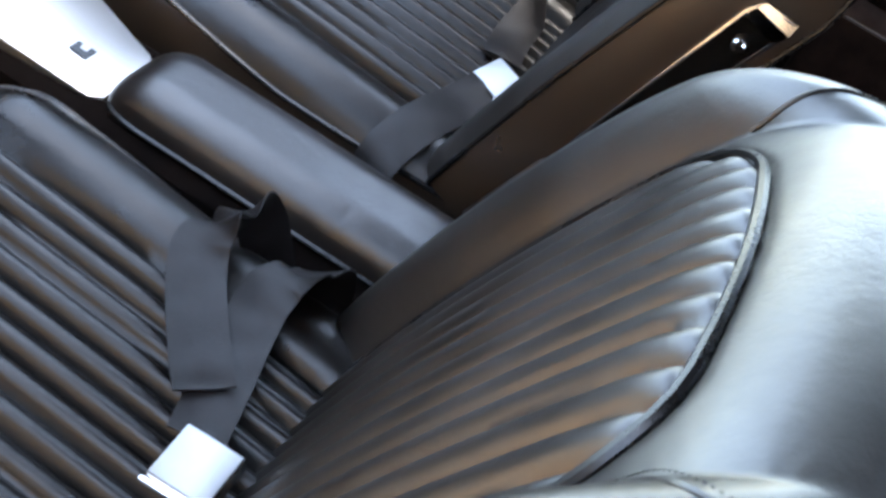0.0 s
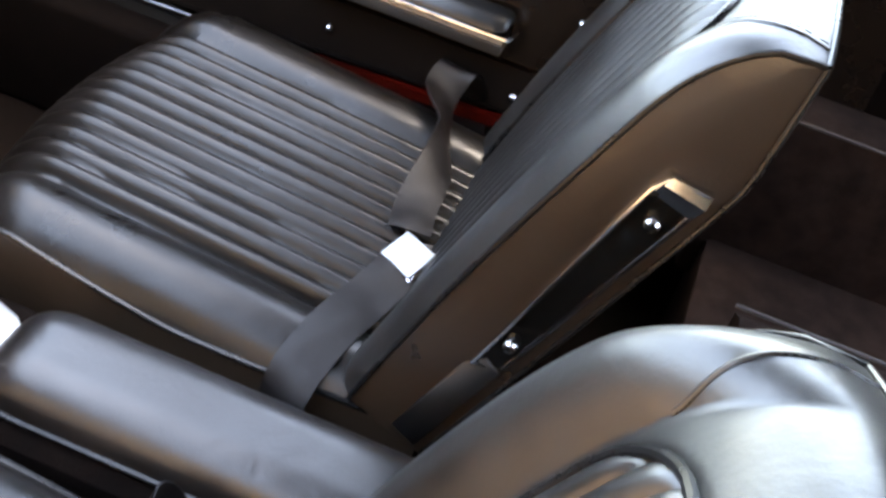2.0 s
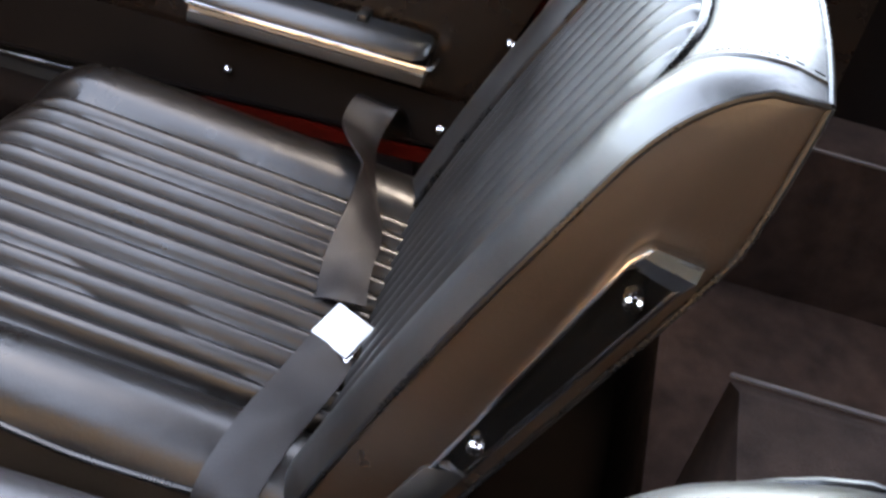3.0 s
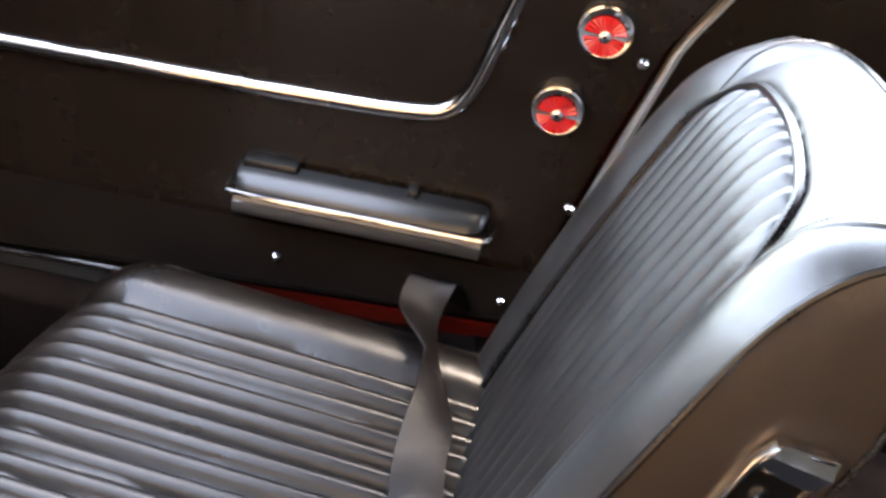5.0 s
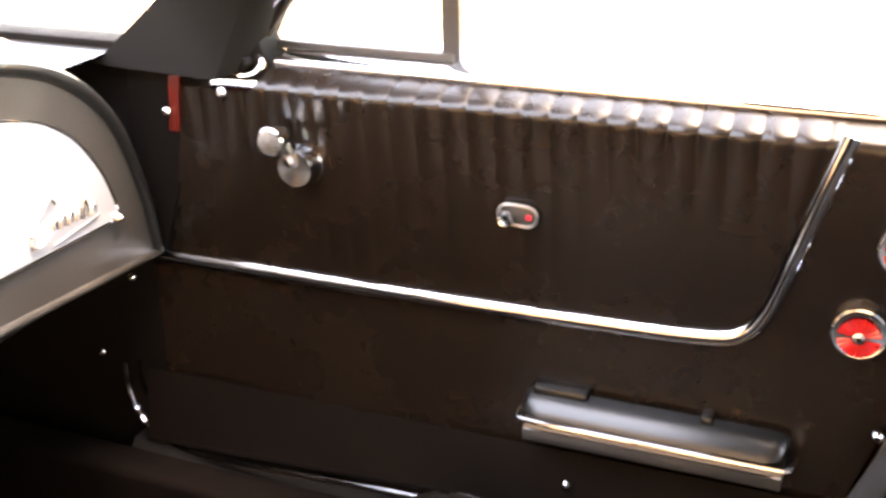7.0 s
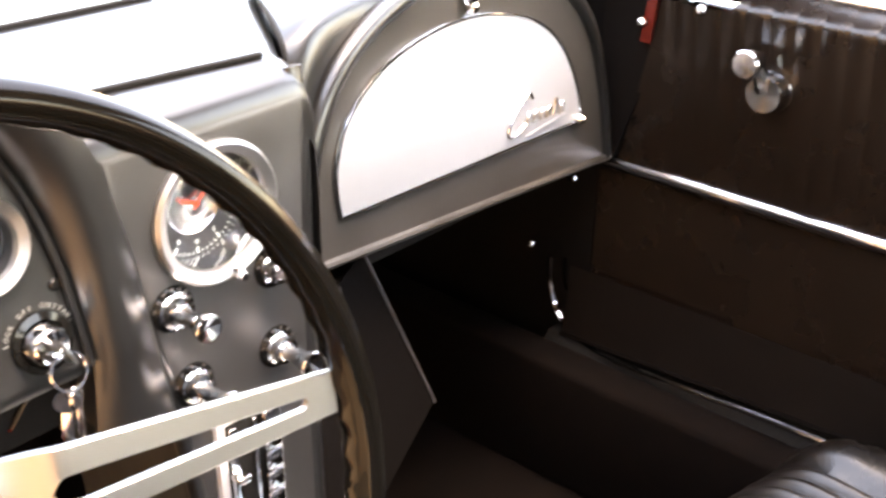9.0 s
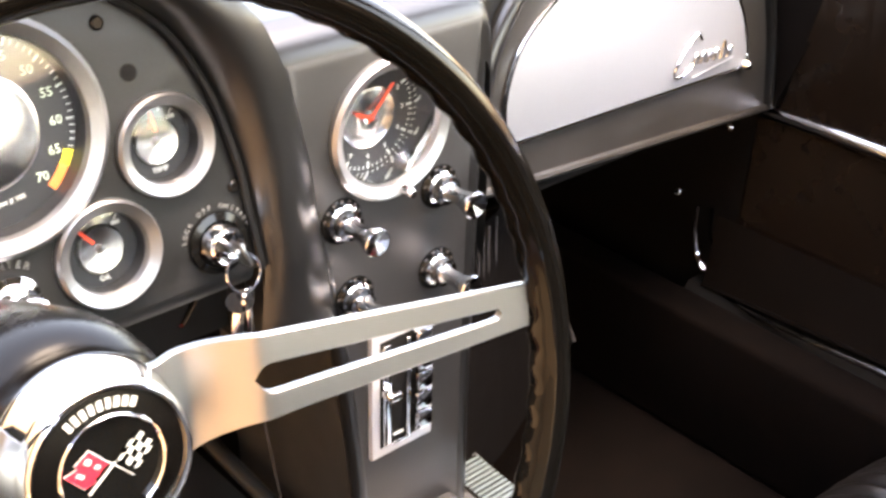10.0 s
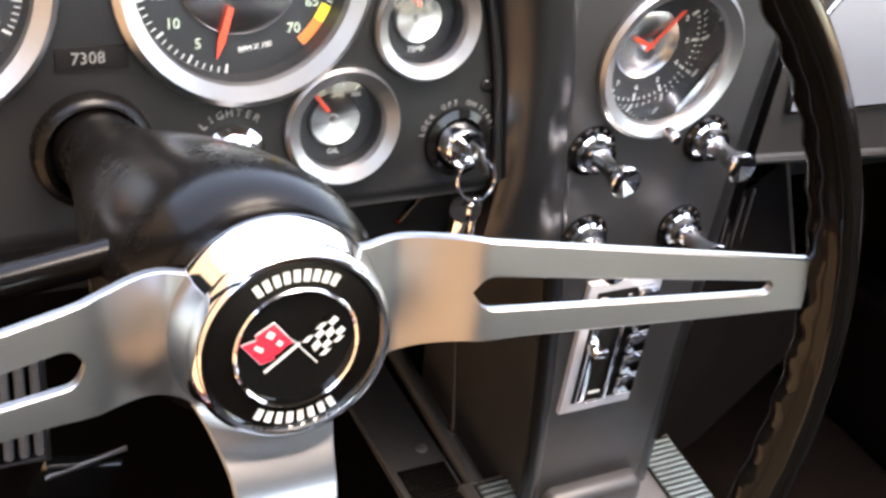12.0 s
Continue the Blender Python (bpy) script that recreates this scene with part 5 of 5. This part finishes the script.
heat = part("heater_panel", prism([(-0.0295, -0.056), (0.0295, -0.056), (0.0295, 0.056), (-0.0295, 0.056)], 0.0, 0.005, hm, 0.0015), PALE_ALU, stack, "satin heater control frame")
part("inset", moved(rbox((-0.0225, -0.047, 0.005), (0.0225, 0.049, 0.0056), 0.0003), hm), DARK, heat)
part("slide", moved(rbox((-0.021, -0.044, 0.006), (-0.014, 0.046, 0.0085), 0.001), hm), CHROME, heat, "bright vertical slide")
part("slide_knob", moved(rbox((-0.0235, 0.004, 0.008), (-0.0125, 0.010, 0.020), 0.0015), hm), CHROME, heat)
part("divider", moved(rbox((0.0005, -0.044, 0.006), (0.004, 0.046, 0.009), 0.0008), hm), CHROME, heat)
part("foot", moved(rbox((-0.013, -0.046, 0.006), (0.004, -0.0435, 0.009), 0.0005), hm), CHROME, heat)
for i in range(5):
    z = -0.040 + i * 0.0185
    part("push_button", moved(rbox((0.0075, z, 0.0055), (0.0225, z + 0.0155, 0.0135), 0.0018), hm), CHROME, heat)
part("marking", moved(rbox((-0.0105, -0.0395, 0.0062), (-0.001, -0.0375, 0.0066), 0), hm), WHITE, heat, smooth=0)

# ---- steering wheel ----
TH = radians(10)
WUP, WAX = Vector((0, math.sin(TH), math.cos(TH))), Vector((0, -math.cos(TH), math.sin(TH)))
WM = frame_at((-0.315, 0.570, 0.603), (1, 0, 0), WUP, WAX)        # z towards the driver
wheel = thing("steering_wheel", (-0.315, 0.6, 0.58), "three-spoke steering wheel with slotted bright spokes and a black rim", "steering wheel")
RR = 0.1826
ring = []
for i in range(576):
    a = 2 * math.pi * i / 576
    grip = 0.5 + 0.5 * math.cos(i * math.pi / 4.5)
    sec = []
    for k in range(24):
        b = 2 * math.pi * k / 24
        ra, rz = 0.0080 * math.cos(b), 0.0100 * math.sin(b)
        inner = max(-math.cos(b - 0.95) - 0.25, 0) / 0.75
        ra -= 0.0014 * (grip - 0.35) * inner
        sec.append(WM @ Vector(((RR + ra) * math.cos(a), (RR + ra) * math.sin(a), rz)))
    ring.append(sec)
rim = part("rim", loft(ring, True, False, True), RIM_BLACK, wheel, "glossy black rim with finger grips", 50)
part("seam", tube([WM @ Vector(((RR - 0.0046) * math.cos(a), (RR - 0.0046) * math.sin(a), 0.0083 + 0.0002 * math.sin(57 * a))) for a in [2 * math.pi * k / 180 for k in range(180)]], 0.0005, 5, loop=True), BLACK, rim, "thin moulded seam")


def spoke(angle, flares, start=0.0625, shift=-0.005, lower=(0.0, 0.0), scale=1.0):
    """Dished spoke: broad at the hub, slotted, narrow at the rim."""
    st = lin(0.010, 0.062, 26) + lin(0.0632, 0.179, 110)

    def smooth01(x):
        x = min(max(x, 0), 1)
        return x * x * (3 - 2 * x)

    def zz(r):
        return -0.051 + 0.021 * smooth01((r - 0.034) / 0.034) + 0.026 * min(max((r - 0.066) / 0.115, 0), 1)

    def wid(r, flare):
        return scale * (0.0105 + 0.0085 * (1 - (r - 0.06) / 0.12) if r > 0.06 else 0.019 + flare * min((0.06 - r) / 0.025, 1.2) ** 1.5)

    def gap(r):
        if r < start or r > 0.166:
            return 0.0
        h = 0.0062 - 0.0039 * (r - 0.0625) / 0.1035
        return h * min(soft_edge(r - start, h), soft_edge(0.166 - r, h))

    gs = []
    for s in (1, -1):
        rings = []
        for r in st:
            g, w, t, z = gap(r), wid(r, flares[0 if s > 0 else 1]) - lower[0 if s > 0 else 1] * smooth01((r - 0.05) / 0.03), 0.0017, zz(r)
            c = 0.0006 * min(g / 0.002, 1)
            rings.append([Vector((r, s * g, z - t)), Vector((r, s * g, z + t - c)), Vector((r, s * (g + c), z + t)),
                          Vector((r, s * (w - 0.0007), z + t)), Vector((r, s * w, z + t - 0.0007)), Vector((r, s * w, z - t))])
        gs.append(loft(rings, True, True))
    return part("spoke", moved(join(*gs), WM @ pose(shift, 0.0205, 0, 0, 0, angle)), STEEL, wheel, "slotted brushed metal spoke", 30)


spoke(-2.2, (-0.005, 0.012), 0.0612, -0.005, (0.0, 0.0014))
spoke(182.2, (0.012, -0.005), 0.066, -0.005, (0.0014, 0.0))
spoke(-90, (0.009, 0.009), 0.080, -0.0095, (0.0, 0.0), 0.92)
HM = WM @ pose(-0.0062, 0.0094, -0.034)
part("hub", lathe([(0.0, -0.023), (0.0330, -0.023), (0.0362, -0.020), (0.0366, -0.016), (0.0352, -0.0115), (0.0338, -0.007), (0.0326, -0.003)], HM, 64), CHROME, wheel, "polished chrome horn cup")
horn = part("horn_cap", lathe([(0.0330, -0.006), (0.0330, -0.0005), (0.0322, 0.0018), (0.0306, 0.0030), (0.0294, 0.0028), (0.0287, 0.0014)], HM, 64), CHROME, wheel, "chrome horn button ring")
part("band", lathe([(0.0288, 0.0013), (0.0205, 0.0024), (0.0205, 0.0), (0.0288, 0.0)], HM, 64), SHROUD, horn, "dark grey ring with pale marks")
part("inner_ring", lathe([(0.0208, 0.001), (0.0207, 0.0030), (0.0201, 0.0036), (0.0194, 0.0030), (0.0193, 0.001)], HM, 64), CHROME, horn)
part("disc", lathe([(0, 0.0012), (0.0195, 0.0012), (0.0195, 0.0), (0, 0)], HM, 48), BLACK, horn, "glossy black badge disc")
for a0, a1, n in ((120, 60, 9), (-120, -62, 8)):
    for a in lin(a0, a1, n):
        part("marking", moved(rbox((-0.00105, -0.0019, 0), (0.00105, 0.0019, 0.0006), 0), HM @ pose(0.0247 * math.cos(radians(a)), 0.0247 * math.sin(radians(a)), 0.0019, 0, 0, a - 90)), WHITE, horn, smooth=0)


def pole(a, b, w):
    d = (Vector(b) - Vector(a)).normalized() * w
    return moved(prism([(a[0] - d.y, a[1] + d.x), (b[0] - d.y, b[1] + d.x), (b[0] + d.y, b[1] - d.x), (a[0] + d.y, a[1] - d.x)], 0.0013, 0.0019), HM)


part("pole", pole((-0.01036, -0.00706), (0.00131, 0.00118), 0.0004), WHITE, horn, "white flag pole", smooth=0)
part("pole", pole((0.00703, -0.00685), (-0.00089, 0.00233), 0.0002), WHITE, horn, smooth=0)
pennant = [(-0.01303, 0.00604), (-0.00716, 0.00939), (-0.00098, 0.0019), (-0.00319, 0.00116), (-0.00557, -0.00089), (-0.0075, -0.0016), (-0.0068, -0.00263), (-0.01152, -0.00378), (-0.01755, 0.00359), (-0.01259, 0.00461)]
part("flag_border", moved(prism([(x * 1.04 + 0.0004, y * 1.07 - 0.0001) for x, y in pennant], 0.0013, 0.0017), HM), WHITE, horn, smooth=0)
part("flag", moved(prism(pennant, 0.0013, 0.0021), HM), FLAG_RED, horn, "red pennant", smooth=0)
for (x, y), w, h in zip([(-0.00846, 0.00596), (-0.0055, 0.00269), (-0.01223, 0.00184)], (0.0012, 0.0010, 0.0015), (0.0011, 0.0008, 0.0007)):
    part("flag_mark", moved(rbox((-w, -h, 0), (w, h, 0.0003), 0), HM @ pose(x, y, 0.0022, 0, 0, -35)), WHITE, horn, smooth=0)
wh, bk = [], []
o, e1, e2 = Vector((0.0016, 0.00131, 0.002)), Vector((0.00787, -0.00576, 0)), Vector((0.00896, 0.00769, 0))


def cloth(u, v):
    return o + e1 * u + e2 * v + Vector((0.0004, 0.0010, 0)) * math.sin(2 * math.pi * u)


for i in range(5):
    for j in range(4):
        us = [(i + k / 3) / 5 for k in range(4)]
        cell = ([cloth(u, j / 4) for u in us] + [cloth(u, (j + 1) / 4) for u in us], [(k, k + 1, k + 5, k + 4) for k in range(3)])
        (wh if (i + j) % 2 == 0 else bk).append(cell)
part("chequered_flag", moved(join(*wh), HM), WHITE, horn, "white squares of a chequered flag", smooth=0)
part("flag_squares", moved(join(*bk), HM), BLACK, horn, smooth=0)
# column

co = HM @ Vector((0, 0, -0.020))
ce = Vector((-0.333, 0.850, 0.545))
rings = []
for t, r in ((0.0, 0.030), (0.012, 0.037), (0.05, 0.0435), (0.12, 0.0460), (0.20, 0.0455), (0.30, 0.0430), (0.42, 0.0385), (0.54, 0.0330), (0.66, 0.0270), (0.78, 0.0225), (0.88, 0.0207), (1.0, 0.0205), (1.15, 0.0205)):
    c = co.lerp(ce, t)
    rings.append([c + Vector((1, 0, 0)) * r * math.cos(a) + WUP * r * math.sin(a) for a in [2 * math.pi * k / 48 for k in range(48)]])
part("column_shroud", loft(rings), SHROUD, wheel, "dark flared steering column shroud", 60)
collar = lathe([(0.0205, 0.0), (0.021, 0.006), (0.0245, 0.010), (0.028, 0.0085), (0.0295, 0.003), (0.030, -0.012)], on_panel(-0.333, 0.545), 32)
part("column_collar", collar, SHROUD, dash, "dark rounded collar round the column", 60)
part("indicator_lever", tube([(-0.350, 0.668, 0.608), (-0.400, 0.664, 0.603), (-0.500, 0.676, 0.588)], [0.0062, 0.0060, 0.0050], 10), SHROUD, wheel, "dark indicator lever")
for nm, x in (("brake_pedal", -0.376), ("clutch_pedal", -0.500)):
    pd = thing(nm, (x, 1.0, 0.25), "black ribbed rubber foot pedal with a bright rim", "pedal", "foot pedals")
    pad = part("pad", rbox((x - 0.042, 1.006, 0.196), (x + 0.038, 1.020, 0.312), 0.005), BLACK, pd)
    part("rim", tube([(x - 0.040, 1.006, 0.198), (x + 0.036, 1.006, 0.198), (x + 0.036, 1.006, 0.310), (x - 0.040, 1.006, 0.310)], 0.0025, 6, loop=True), STEEL, pad, "bright metal rim")
    for i in range(7):
        part("rib", tube([(x - 0.034 + i * 0.0107, 1.004, 0.206), (x - 0.034 + i * 0.0107, 1.004, 0.302)], 0.0036, 6), KNURL, pad)
    part("arm", tube([(x, 1.018, 0.27), (x, 1.10, 0.42), (x, 1.16, 0.50)], 0.009, 8), SHROUD, pd)
gas = thing("accelerator_pedal", (-0.31, 1.02, 0.1), "long black rubber accelerator pedal", "pedal", "foot pedals")
part("pad", moved(rbox((-0.030, -0.006, -0.11), (0.030, 0.006, 0.0), 0.004), pose(-0.314, 1.003, 0.190, 25, 12, 0)), BLACK, gas)
part("edge", tube([(-0.344, 1.0, 0.183), (-0.284, 1.0, 0.197)], 0.0022, 6), STEEL, gas, "bright top edge")
